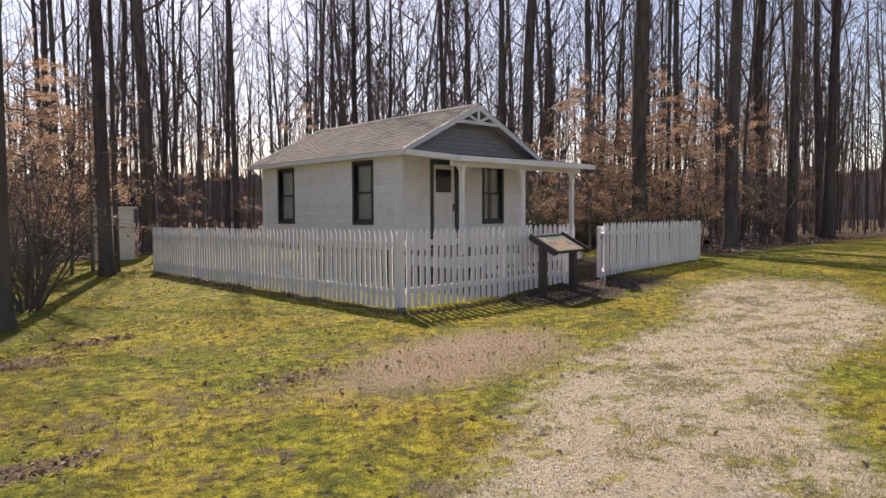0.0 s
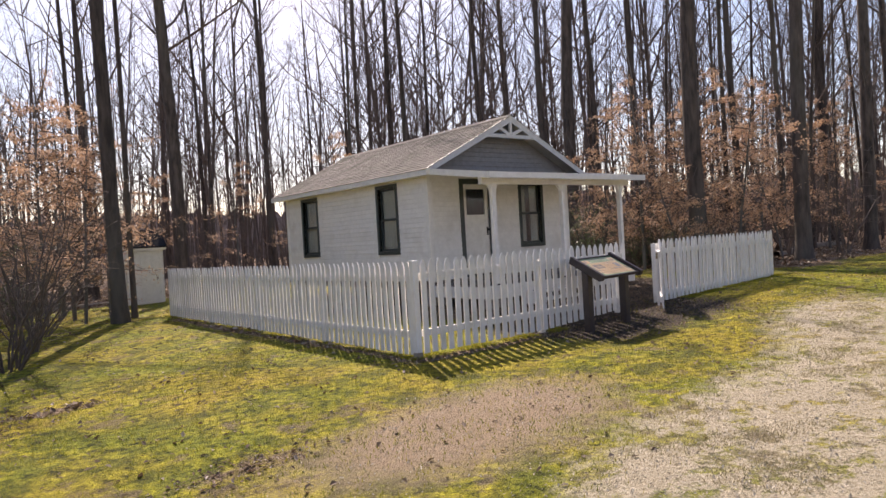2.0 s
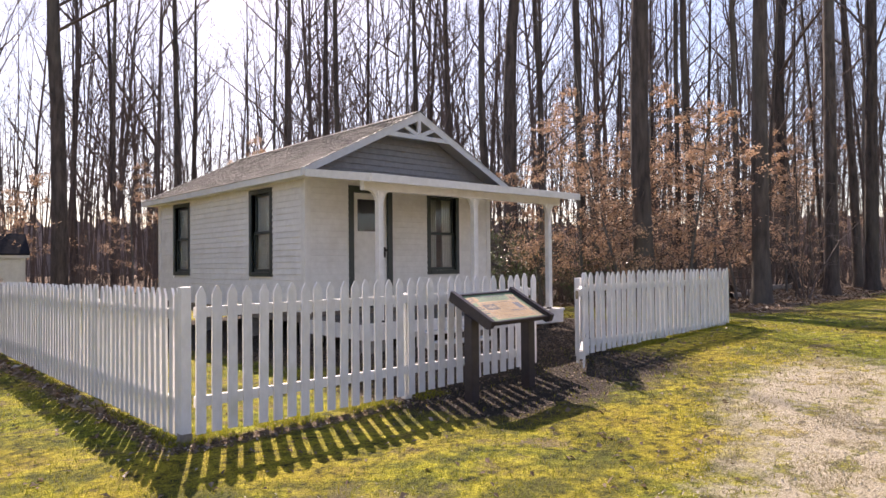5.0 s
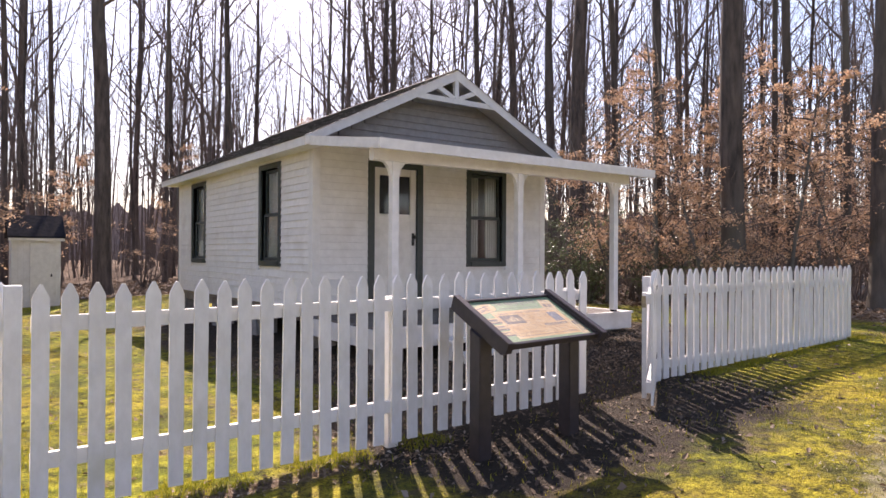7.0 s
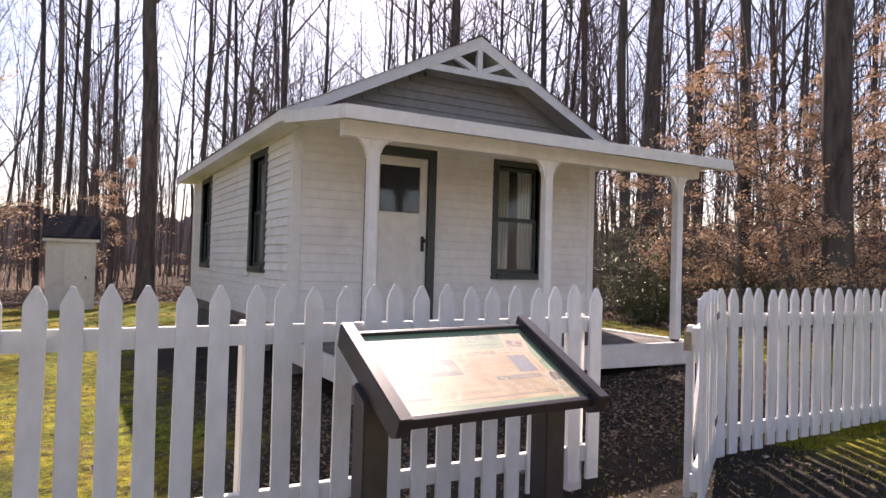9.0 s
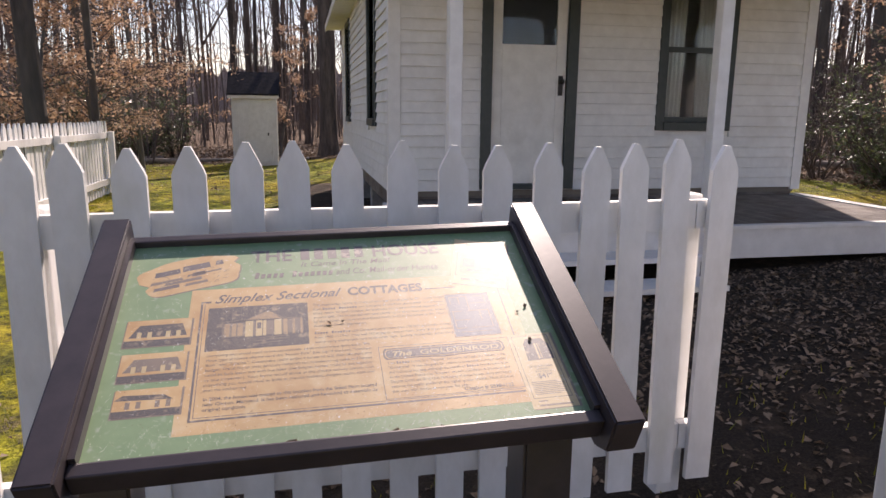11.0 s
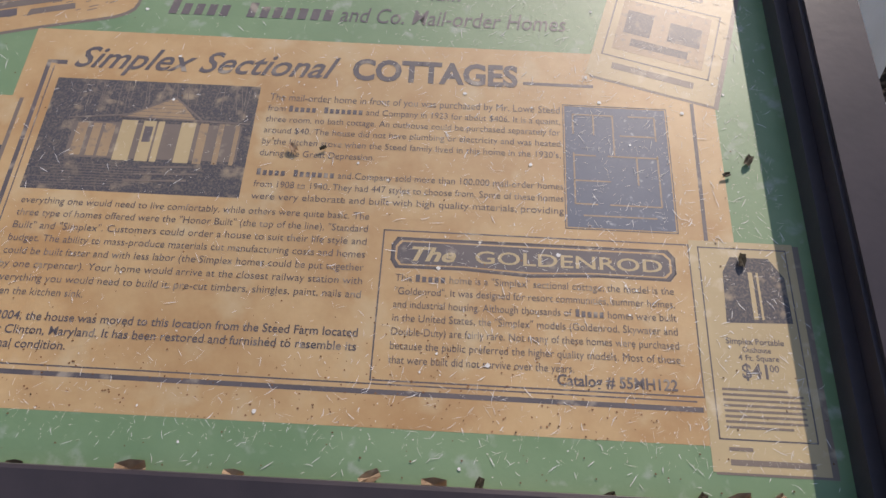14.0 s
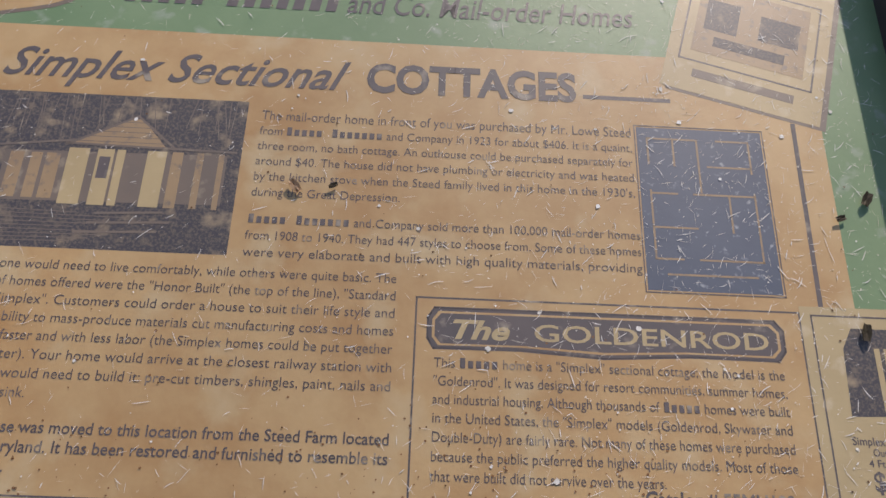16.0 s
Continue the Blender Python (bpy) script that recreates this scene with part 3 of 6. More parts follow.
def picket_mesh(length):
    """A pointed picket, standing on its foot, front towards -y."""
    key = round(length / 0.025)
    if key not in picket_meshes:
        h, w, t = key * 0.025, PICK / 2, 0.010
        bm = bmesh.new()
        prism(bm, [(-w, 0), (w, 0), (w, h - 0.075), (w * 0.86, h - 0.058), (0.008, h), (-0.008, h), (-w * 0.86, h - 0.058), (-w, h - 0.075)], -t, t)
        me = bpy.data.meshes.new("picket")
        bm.to_mesh(me)
        bm.free()
        me.materials.append(FENCE)
        picket_meshes[key] = me
    return picket_meshes[key]


def fence_run(label, a, b, posts, name="picket_fence", group="fence sections", top=(1.27, 1.27), clear=0.035, clear2=None, pitch=STEP):
    """Pickets, rails and posts from a to b (x, y); outside lies to the right hand of that way... pickets stand on the outer side."""
    a, b = Vector(a), Vector(b)
    d = b - a
    L = d.length
    ang = math.degrees(math.atan2(d.y, d.x))
    g0 = gz(*a)
    f = thing(name, pose(a.x, a.y, g0, 0, 0, ang), label, "fence", group)
    rng = random.Random(int(L * 1000))
    height = lambda s: top[0] + (top[1] - top[0]) * s / L - g0
    at = lambda s: a + d * (s / L)
    count = max(2, round((L - PICK) / pitch) + 1)
    for i in range(count):
        s = PICK / 2 + (L - PICK) * i / (count - 1)
        p = at(s)
        z = gz(*p) - g0 + clear + ((clear2 or clear) - clear) * s / L + rng.uniform(-0.008, 0.008)
        piece("picket", picket_mesh(height(s) - z), f, pose(s + rng.uniform(-0.004, 0.004), -0.012, z, rng.uniform(-0.5, 0.5), rng.uniform(-0.8, 0.8), 0))
    cuts = sorted(set([0.0, L] + [p for p in posts if 0 < p < L]))
    for s0, s1 in zip(cuts, cuts[1:]):
        for drop in (0.225, 0.985):
            bm = bmesh.new()
            z0, z1 = height(s0) - drop, height(s1) - drop
            v = [bm.verts.new((s, y, z + h)) for s, z in ((s0 + 0.002, z0), (s1 - 0.002, z1)) for y in (0.0, 0.038) for h in (-0.045, 0.045)]
            for q in ((0, 2, 3, 1), (4, 5, 7, 6), (0, 1, 5, 4), (2, 6, 7, 3), (0, 4, 6, 2), (1, 3, 7, 5)):
                bm.faces.new([v[k] for k in q])
            bmesh.ops.recalc_face_normals(bm, faces=bm.faces)
            part("rail", bm, FENCE, f)
    for s in posts:
        p = at(s)
        z = gz(*p) - g0
        part("post", boxes((s - 0.045, s + 0.045, 0.039, 0.129, z - 0.15, height(s) - 0.165), bev=0.008), FENCE, f, "square white fence post")
    return f


fence_run("white picket fence along the front yard", (0.20, 0), (4.62, 0), [2.365, 4.305], top=(1.268, 1.297), clear=0.05, clear2=0.075)
fence_run("white picket fence along the side yard", (0.11, 10.6), (0.11, 0.065), [0.1, 2.7, 5.3, 7.9], top=(1.19, 1.25))
fence_run("white picket fence beyond the open gate", (5.66, 0), (9.98, 0), [0.12, 2.2, 4.25], top=(1.302, 1.306), pitch=0.133)
corner = thing("corner_post", pose(0.115, 0, gz(0.115, 0)), "square white corner post with a worn foot", "fence post")
part("foot", boxes((-0.046, 0.046, -0.033, 0.059, -0.1, 0.075)), LOG, corner, "rotted brown foot")
part("shaft", boxes((-0.043, 0.043, -0.03, 0.056, -0.02, 1.30), bev=0.008), FENCE, corner)
gate_post = thing("gate_post", pose(5.70, 0.10, gz(5.70, 0)), "square white gate post", "fence post")
part("shaft", boxes((-0.05, 0.05, -0.05, 0.05, -0.1, 1.09), bev=0.01), FENCE, gate_post)
gate = fence_run("white picket gate standing open", (4.70, -0.68), (5.60, -0.045), [], name="picket_gate", group="gate", top=(1.29, 1.29), clear=0.06)
tagged(gate, category="gate")
bm = bmesh.new()
beam2(bm, (0.12, 0.36), (1.0, 1.0), 0.08, 0.039, 0.058)
part("brace", bm, FENCE, gate)
for z in (0.35, 1.03):
    part("hinge", boxes((0.90, 1.075, -0.028, -0.023, z - 0.02, z + 0.02)), BLACK, gate, "black strap hinge")
part("stile", boxes((0.10, 0.19, 0.039, 0.078, 0.10, 1.02), bev=0.004), FENCE, gate, "upright board at the gate's free edge")
part("latch", boxes((-0.03, 0.10, 0.06, 0.072, 0.93, 0.97), (-0.045, -0.025, 0.04, 0.075, 0.90, 1.0)), BRASS, gate)

# ---- wayside sign ----
TH = math.radians(2.7)
K = 0.944
su, sv, sn = Vector((0.99915, -0.04126, 0.0)), Vector((0.03706, 0.89752, 0.43941)), Vector((-0.01813, -0.43904, 0.89828))
e1 = (su * math.cos(TH) + sv * math.sin(TH)).normalized()
e2 = (sv * math.cos(TH) - su * math.sin(TH)).normalized()
SC = Vector((3.48727, -0.63481, 0.95737)) - 0.1435 * K * e1 + 0.0245 * K * e2
SM = Matrix(((e1.x, e2.x, sn.x, SC.x), (e1.y, e2.y, sn.y, SC.y), (e1.z, e2.z, sn.z, SC.z), (0, 0, 0, 1))) @ Matrix.Diagonal((K, K, K, 1))
sign = thing("information_sign", SM, "slanted brown-framed information panel on two posts", "sign")
PWD, PHT = 0.4515, 0.2975
part("backing", boxes((-PWD - 0.012, PWD + 0.012, -PHT - 0.012, PHT + 0.012, -0.03, -0.004)), SIGNB, sign)
for s in (-1, 1):
    x0, x1 = sorted((s * (PWD + 0.013), s * (PWD + 0.074)))
    k = [(-PHT - 0.062, 0.044), (PHT + 0.062, 0.044), (PHT + 0.05, -0.075), (-PHT - 0.02, -0.075), (-PHT - 0.062, -0.04)]
    bm = bmesh.new()
    prism(bm, [(y, z) for y, z in k], x0, x1, axis="x")
    bmesh.ops.bevel(bm, geom=bm.edges[:], offset=0.004, segments=2, affect='EDGES')
    part("side_rail", bm, SIGNB, sign, "brown side rail")
    xi0, xi1 = sorted((s * PWD, s * (PWD + 0.0125)))
    part("inner_lip", boxes((xi0, xi1, -PHT, PHT, -0.004, 0.022)), SIGNB, sign)
part("bottom_rail", boxes((-PWD - 0.0125, PWD + 0.0125, -PHT - 0.030, -PHT - 0.0005, -0.035, 0.012), bev=0.004), SIGNB, sign, "brown lower rail")
part("top_rail", boxes((-PWD - 0.0125, PWD + 0.0125, PHT + 0.0005, PHT + 0.024, -0.035, 0.016), bev=0.004), SIGNB, sign, "brown upper rail")
inv = SM.inverted()
for x in (-0.49, 0.455):
    c = SM @ Vector((x, -0.02, -0.07))
    zb, zt = gz(c.x, c.y) - 0.2, c.z
    bm = bmesh.new()
    slope = sv.z / sv.y
    v = [bm.verts.new(inv @ Vector((c.x + dx, c.y + dy, z if z == zb else zt + dy * slope))) for z in (zb, zt) for dy in (-0.06, 0.06) for dx in (-0.055, 0.055)]
    for q in ((0, 2, 3, 1), (4, 5, 7, 6), (0, 1, 5, 4), (2, 6, 7, 3), (0, 4, 6, 2), (1, 3, 7, 5)):
        bm.faces.new([v[i] for i in q])
    bmesh.ops.recalc_face_normals(bm, faces=bm.faces)
    bmesh.ops.bevel(bm, geom=bm.edges[:], offset=0.006, segments=2, affect='EDGES')
    part("sign_post", bm, SIGNB, sign, "brown square post")

# ---- outhouse ----
oh = thing("outhouse", pose(1.97, 20.2, gz(2, 20.2)) @ Matrix.Diagonal((1.05, 1.05, 1.05, 1)), "small white board outhouse with a dark roof", "outhouse")
part("body", boxes((-0.60, 0.60, -0.55, 0.60, -0.05, 2.02), bev=0.004), WHITE, oh)
for x in [-0.6 + 0.15 * i for i in range(9)]:
    part("batten", boxes((x - 0.016, x + 0.016, -0.568, -0.551, 0.02, 1.95)), WHITE, oh)
    part("batten", boxes((0.601, 0.618, x * 0.93 - 0.016 + 0.02, x * 0.93 + 0.016 + 0.02, 0.02, 1.95)), WHITE, oh)
od = part("door", boxes((-0.16, 0.50, -0.592, -0.569, 0.10, 1.86), bev=0.004), DOORW, oh, "plain white plank door")
part("knob", boxes((0.36, 0.40, -0.625, -0.593, 0.86, 0.94), bev=0.01), BLACK, od)
part("eave_board", boxes((-0.70, 0.70, -0.70, -0.66, 1.90, 2.00)), WHITE, oh)
bm = prism(bmesh.new(), [(-0.72, 1.98), (-0.72, 2.03), (0.0, 2.66), (0.72, 2.03), (0.72, 1.98), (0.0, 2.60)], -0.72, 0.72, axis="x")
part("roof", bm, SLATE, oh, "dark shingled gable roof")
part("gable_wall", prism(bmesh.new(), [(-0.55, 2.02), (0.60, 2.02), (0.03, 2.57)], -0.6, 0.6, axis="x"), WHITE, oh)


# ---- printed panel of the sign ----
def clear_sheet(m):
    """A dusty, worn clear sheet over the print."""
    b = m.node_tree.nodes["Principled BSDF"]
    b.inputs["Coat Weight"].default_value, b.inputs["Coat Roughness"].default_value, b.inputs["Coat IOR"].default_value = 0.85, 0.58, 1.55
    b.inputs["Sheen Weight"].default_value, b.inputs["Sheen Roughness"].default_value = 0.03, 0.45
    return m


def print_mat(name, c1, c2, scuff=(0.62, 0.60, 0.55), amount=(0.60, 0.74), fine=55):
    """Faded print under a worn, glossy clear sheet."""
    m = mat(name, c1, c2, 11, 0.5, 0.05, 300, c3=scuff, s3=fine, w3=amount, spec=0.6)
    return clear_sheet(m)


P_GREEN = print_mat("faded_green_print", (0.135, 0.240, 0.100), (0.185, 0.290, 0.135), (0.30, 0.36, 0.26))
P_CREAM = print_mat("yellowed_paper_print", (0.56, 0.375, 0.165), (0.43, 0.240, 0.080), (0.56, 0.42, 0.22), (0.55, 0.75), 24)
P_PALE = print_mat("pale_paper_print", (0.52, 0.40, 0.20), (0.44, 0.33, 0.16), (0.60, 0.50, 0.32))
P_INK = print_mat("faded_ink_print", (0.072, 0.060, 0.060), (0.125, 0.098, 0.088), (0.32, 0.27, 0.20), (0.58, 0.70))
P_BLUE = print_mat("faded_blue_print", (0.052, 0.072, 0.110), (0.080, 0.102, 0.140), (0.34, 0.37, 0.38), (0.62, 0.74), 190)
P_MID = print_mat("half_tone_print", (0.20, 0.150, 0.105), (0.15, 0.115, 0.085), (0.40, 0.33, 0.22))
P_PHOTO = clear_sheet(mat("halftone_ink", (0.048, 0.043, 0.048), (0.20, 0.155, 0.105), 520, 0.45, 0.0, lo=0.46, hi=0.70, c3=(0.34, 0.26, 0.16), s3=70, w3=(0.56, 0.74)))
P_TAN = print_mat("faded_tan_print", (0.40, 0.270, 0.130), (0.31, 0.205, 0.105), (0.20, 0.155, 0.11), (0.56, 0.70), 160)
LAYER = 0.00006


def block(name, pts, layer, material, label="", parent=None):
    bm = bmesh.new()
    prism(bm, pts, 0.0, layer * LAYER, axis="z")
    return part(name, bm, material, parent or sign, label)


def rect(x0, x1, y0, y1, layer, material, name="printed_block", label="", parent=None):
    return block(name, [(x0, y0), (x1, y0), (x1, y1), (x0, y1)], layer, material, label, parent)


def lines(segs, w, layer, material, name="printed_rule"):
    """Straight printed rules joined as one border."""
    bm = bmesh.new()
    for (ax, ay), (bx, by) in segs:
        d = Vector((bx - ax, by - ay)).normalized() * (w / 2)
        p = Vector((-d.y, d.x))
        prism(bm, [(ax - d.x + p.x, ay - d.y + p.y), (bx + d.x + p.x, by + d.y + p.y), (bx + d.x - p.x, by + d.y - p.y), (ax - d.x - p.x, ay - d.y - p.y)], 0.0, layer * LAYER, axis="z")
    return part(name, bm, material, sign)


def frame_segs(x0, x1, y0, y1):
    return [((x0, y0), (x1, y0)), ((x1, y0), (x1, y1)), ((x1, y1), (x0, y1)), ((x0, y1), (x0, y0))]


def glyphs(body, shear=0.0, weight=0.0, space=1.0):
    cu = bpy.data.curves.new("type", 'FONT')
    cu.body, cu.size, cu.shear, cu.offset, cu.space_character = body, 1.0, shear, weight, space
    cu.resolution_u, cu.fill_mode = 3, 'FRONT'
    ob = new("type", cu)
    bpy.context.view_layer.update()
    me = bpy.data.meshes.new_from_object(ob.evaluated_get(bpy.context.evaluated_depsgraph_get()))
    bpy.data.objects.remove(ob)
    co = np.empty(len(me.vertices) * 3)
    me.vertices.foreach_get("co", co)
    co = co.reshape(-1, 3)[:, :2]
    fa = [list(p.vertices) for p in me.polygons]
    bpy.data.meshes.remove(me)
    return co, fa


def type_line(text, x0, x1, y, height, layer=4, material=None, shear=0.0, weight=-0.006, fill=True, name="text_line", angle=0.0, flow=None):
    """One line of type set from x0 to x1 on the base line y. Words between ~ marks are struck as plain bars, one a letter."""
    V, F, off, pen = [], [], 0, 0.0
    for i, seg in enumerate(text.split("~")):
        if not seg:
            continue
        if i % 2:
            for ch in seg:
                w = 0.42 if ch in ".,'" else 0.62
                if ch not in " .,":
                    h = 0.70 if ch.isupper() else 0.52
                    V.append(np.array([(pen + 0.11, 0), (pen + w - 0.11, 0), (pen + w - 0.11 + shear * h, h), (pen + 0.11 + shear * h, h)]))
                    F.append([off, off + 1, off + 2, off + 3])
                    off += 4
                pen += w if ch != " " else 0.28
        else:
            co, fa = glyphs(seg.strip() or " ", shear, weight)
            if seg[0] == " ":
                pen += 0.28
            if len(co):
                V.append(co + np.array([pen, 0]))
                F += [[v + off for v in f] for f in fa]
                off += len(co)
                pen += co[:, 0].max()
            if seg[-1] == " ":
                pen += 0.28
    if not V:
        return None
    co = np.concatenate(V)
    wide = max(co[:, 0].max(), pen)
    sx = (x1 - x0) / wide if fill else min((x1 - x0) / wide, height / 0.72)
    co = co * np.array([sx, height / 0.72])
    c, s = math.cos(angle), math.sin(angle)
    pts = [(x0 + px * c - py * s, y + px * s + py * c, layer * LAYER) for px, py in co]
    me = bpy.data.meshes.new(name)
    me.from_pydata(pts, [], F)
    me.materials.append(material or P_INK)
    ob = new(name, me)
    ob.parent = sign
    return ob


part("panel", boxes((-PWD, PWD, -PHT, PHT, -0.004, 0.0)), P_GREEN, sign, "sun-faded green printed panel")
rect(-0.312, 0.384, -0.256, 0.134, 1, P_CREAM, "paper_field", "yellowed paper-coloured text field")
# headings
type_line("THE ~XXXXX~ HOUSE", -0.192, 0.251, 0.222, 0.043, weight=0.018)
type_line("It Came In The Mail!", -0.081, 0.129, 0.197, 0.018, shear=0.25, weight=0.005)
type_line("~Xxxxx, Xxxxxxx~ and Co. Mail-order Homes", -0.185, 0.2385, 0.162, 0.021, shear=0.2, weight=0.005)
type_line("Simplex Sectional", -0.264, 0.007, 0.087, 0.027, shear=0.45, weight=0.012)
type_line("COTTAGES", 0.020, 0.188, 0.0875, 0.026, weight=0.035)
# borders
lines([((-0.272, 0.092), (-0.288, 0.092)), ((-0.288, 0.092), (-0.286, -0.226)), ((-0.286, -0.226), (0.338, -0.228))], 0.0042, 2, P_INK, "printed_border")
lines([((0.195, 0.092), (0.262, 0.092)), ((0.361, 0.075), (0.359, -0.073))], 0.0036, 2, P_INK, "printed_border")
lines([((-0.27, 0.0895), (-0.280, 0.0895)), ((-0.2815, 0.086), (-0.2795, -0.219)), ((-0.2795, -0.2195), (0.335, -0.2215))], 0.0012, 2, P_INK, "printed_border")
# main picture: a small house among trees
px0, px1, py0, py1 = -0.273, -0.069, -0.055, 0.072
rect(px0, px1, py0, py1, 2, P_PHOTO, "printed_picture", "dark halftone picture of a cottage")
hx = lambda u: px0 + (px1 - px0) * u
hy = lambda v: py0 + (py1 - py0) * v
block("picture_shape", [(hx(0.15), hy(0.28)), (hx(0.95), hy(0.30)), (hx(0.95), hy(0.62)), (hx(0.15), hy(0.60))], 3, P_MID)
block("picture_shape", [(hx(0.36), hy(0.66)), (hx(0.72), hy(0.66)), (hx(0.62), hy(0.84)), (hx(0.58), hy(0.84))], 3.4, P_TAN)
for u, w in ((0.17, 0.05), (0.245, 0.04), (0.30, 0.05), (0.375, 0.075), (0.48, 0.06), (0.55, 0.03), (0.66, 0.07), (0.75, 0.04), (0.84, 0.025), (0.92, 0.02)):
    rect(hx(u), hx(u + w), hy(0.27 + 0.03 * (u < 0.36)), hy(0.63 - 0.04 * (u < 0.36)), 3.6, P_TAN if u < 0.36 or u > 0.7 else P_PALE, "picture_shape")
rect(hx(0.49), hx(0.53), hy(0.44), hy(0.58), 3.9, P_INK, "picture_shape")
lines([((hx(0.12), hy(0.63)), (hx(0.38), hy(0.68))), ((hx(0.36), hy(0.65)), (hx(0.6), hy(0.86))), ((hx(0.6), hy(0.86)), (hx(0.75), hy(0.66))), ((hx(0.36), hy(0.66)), (hx(0.98), hy(0.645))), ((hx(0.52), hy(0.22)), (hx(0.75), hy(0.24))), ((hx(0.5), hy(0.16)), (hx(0.78), hy(0.18))), ((hx(0.46), hy(0.10)), (hx(0.74), hy(0.12)))], 0.0018, 4, P_MID, "picture_shape")
for k in range(26):
    u, v0 = random.Random(k).uniform(0.02, 0.98), random.Random(k + 50).uniform(0.70, 0.8)
    lines([((hx(u), hy(v0)), (hx(min(u + random.Random(k + 9).uniform(-0.03, 0.03), 0.99)), hy(0.99)))], 0.0007, 2.6, P_MID, "picture_stroke")
for k in range(9):
    lines([((hx(0.02 + 0.05 * (k % 3)), hy(0.03 + 0.025 * k)), (hx(0.45 + 0.06 * (k % 4)), hy(0.045 + 0.022 * k)))], 0.0006, 2.6, P_MID, "picture_stroke")
for k in range(5):
    lines([((hx(0.40 + 0.035 * k), hy(0.68 + 0.034 * k)), (hx(0.715 - 0.018 * k), hy(0.68 + 0.034 * k)))], 0.0006, 3.7, P_MID, "picture_stroke")
# body text
T1 = ["The mail-order home in front of you was purchased by Mr. Lowe Steed", "from ~Xxxxx, Xxxxxxx~ and Company in 1923 for about $406. It is a quaint,",
      "three room, no bath cottage. An outhouse could be purchased separately for", "around $40. The house did not have plumbing or electricity and was heated",
      "by the kitchen stove when the Steed family lived in this home in the 1930's,", "during the Great Depression."]
for i, s in enumerate(T1):
    type_line(s, -0.058, 0.2295 if i < 5 else 0.052, 0.0570 - 0.0129 * i, 0.0072 if i else 0.0085)
for i, s in enumerate(["~Xxxxx, Xxxxxxx~ and Company sold more than 100,000 mail-order homes", "from 1908 to 1940. They had 447 styles to choose from. Some of these homes", "were very elaborate and built with high quality materials, providing"]):
    type_line(s, -0.058, 0.231, -0.0290 - 0.0129 * i, 0.0072)
T2 = ["everything one would need to live comfortably, while others were quite basic. The", 'three type of homes offered were the "Honor Built" (the top of the line), "Standard',
      'Built" and "Simplex". Customers could order a house to suit their life style and', "budget. The ability to mass-produce materials cut manufacturing costs and homes",
      "could be built faster and with less labor (the Simplex homes could be put together", "by one carpenter). Your home would arrive at the closest railway station with",
      "everything you would need to build it: pre-cut timbers, shingles, paint, nails and", "even the kitchen sink."]
for i, s in enumerate(T2):
    type_line(s, -0.2675, 0.053 if i < 7 else -0.186, -0.0705 - 0.0127 * i, 0.0072)
for i, s in enumerate(["In 2004, the house was moved to this location from the Steed Farm located", "near Clinton, Maryland. It has been restored and furnished to resemble its", "original condition."]):
    type_line(s, -0.2655, 0.054 if i < 2 else -0.188, -0.1815 - 0.0122 * i, 0.0078, weight=0.008)
# floor plan
rect(0.234, 0.333, -0.0675, 0.0665, 2, P_BLUE, "floor_plan_print", "faded blue floor plan")
lines([((0.242, 0.057), (0.281, 0.057)), ((0.281, 0.057), (0.281, 0.012)), ((0.297, 0.057), (0.322, 0.057)), ((0.242, 0.057), (0.242, 0.035)), ((0.242, 0.010), (0.262, 0.010)), ((0.275, 0.010), (0.322, 0.010)),
       ((0.322, 0.057), (0.322, 0.03)), ((0.322, 0.012), (0.322, -0.043)), ((0.242, 0.012), (0.242, -0.043)), ((0.262, 0.057), (0.262, 0.034)), ((0.302, 0.010), (0.302, -0.020)), ((0.242, -0.018), (0.275, -0.018)), ((0.288, 0.034), (0.322, 0.034)), ((0.250, -0.055), (0.316, -0.055)), ((0.242, -0.043), (0.262, -0.043)), ((0.275, -0.043), (0.322, -0.043))], 0.0015, 3, P_TAN)
lines(frame_segs(0.2325, 0.3345, -0.069, 0.068), 0.0009, 3, P_INK)
# boxed notice
lines(frame_segs(0.068, 0.342, -0.2175, -0.080), 0.0013, 2, P_INK)
ban = [(0.0765, -0.094), (0.081, -0.087), (0.323, -0.087), (0.3285, -0.094), (0.3285, -0.109), (0.323, -0.116), (0.26, -0.1155), (0.2, -0.119), (0.14, -0.1155), (0.081, -0.116), (0.0765, -0.109)]
block("banner_print", ban, 2, P_INK, "dark name banner")
lines([(ban[i], ban[(i + 1) % len(ban)]) for i in range(len(ban))], 0.0014, 2, P_INK)
block("banner_print", [(0.2 + (x - 0.2) * 0.975, -0.1025 + (y + 0.1025) * 0.84) for x, y in ban], 3, P_CREAM)
block("banner_print", [(0.2 + (x - 0.2) * 0.960, -0.1025 + (y + 0.1025) * 0.74) for x, y in ban], 3.5, P_INK)
type_line("The", 0.090, 0.134, -0.1085, 0.0135, 4.5, P_PALE, shear=0.3, weight=0.03)
type_line("GOLDENROD", 0.150, 0.317, -0.1085, 0.0125, 4.5, P_PALE, weight=0.01)
G = ['This ~Xxxxx~ home is a "Simplex" sectional cottage; the model is the', '"Goldenrod". It was designed for resort communities, summer homes,', "and industrial housing. Although thousands of ~Xxxxx~ homes were built",
     'in the United States, the "Simplex" models (Goldenrod, Skywater and', "Double-Duty) are fairly rare. Not many of these homes were purchased", "because the public preferred the higher quality models. Most of those", "that were built did not survive over the years."]
for i, s in enumerate(G):
    type_line(s, 0.0815, 0.325 if i < 6 else 0.236, -0.1290 - 0.0123 * i, 0.0070)
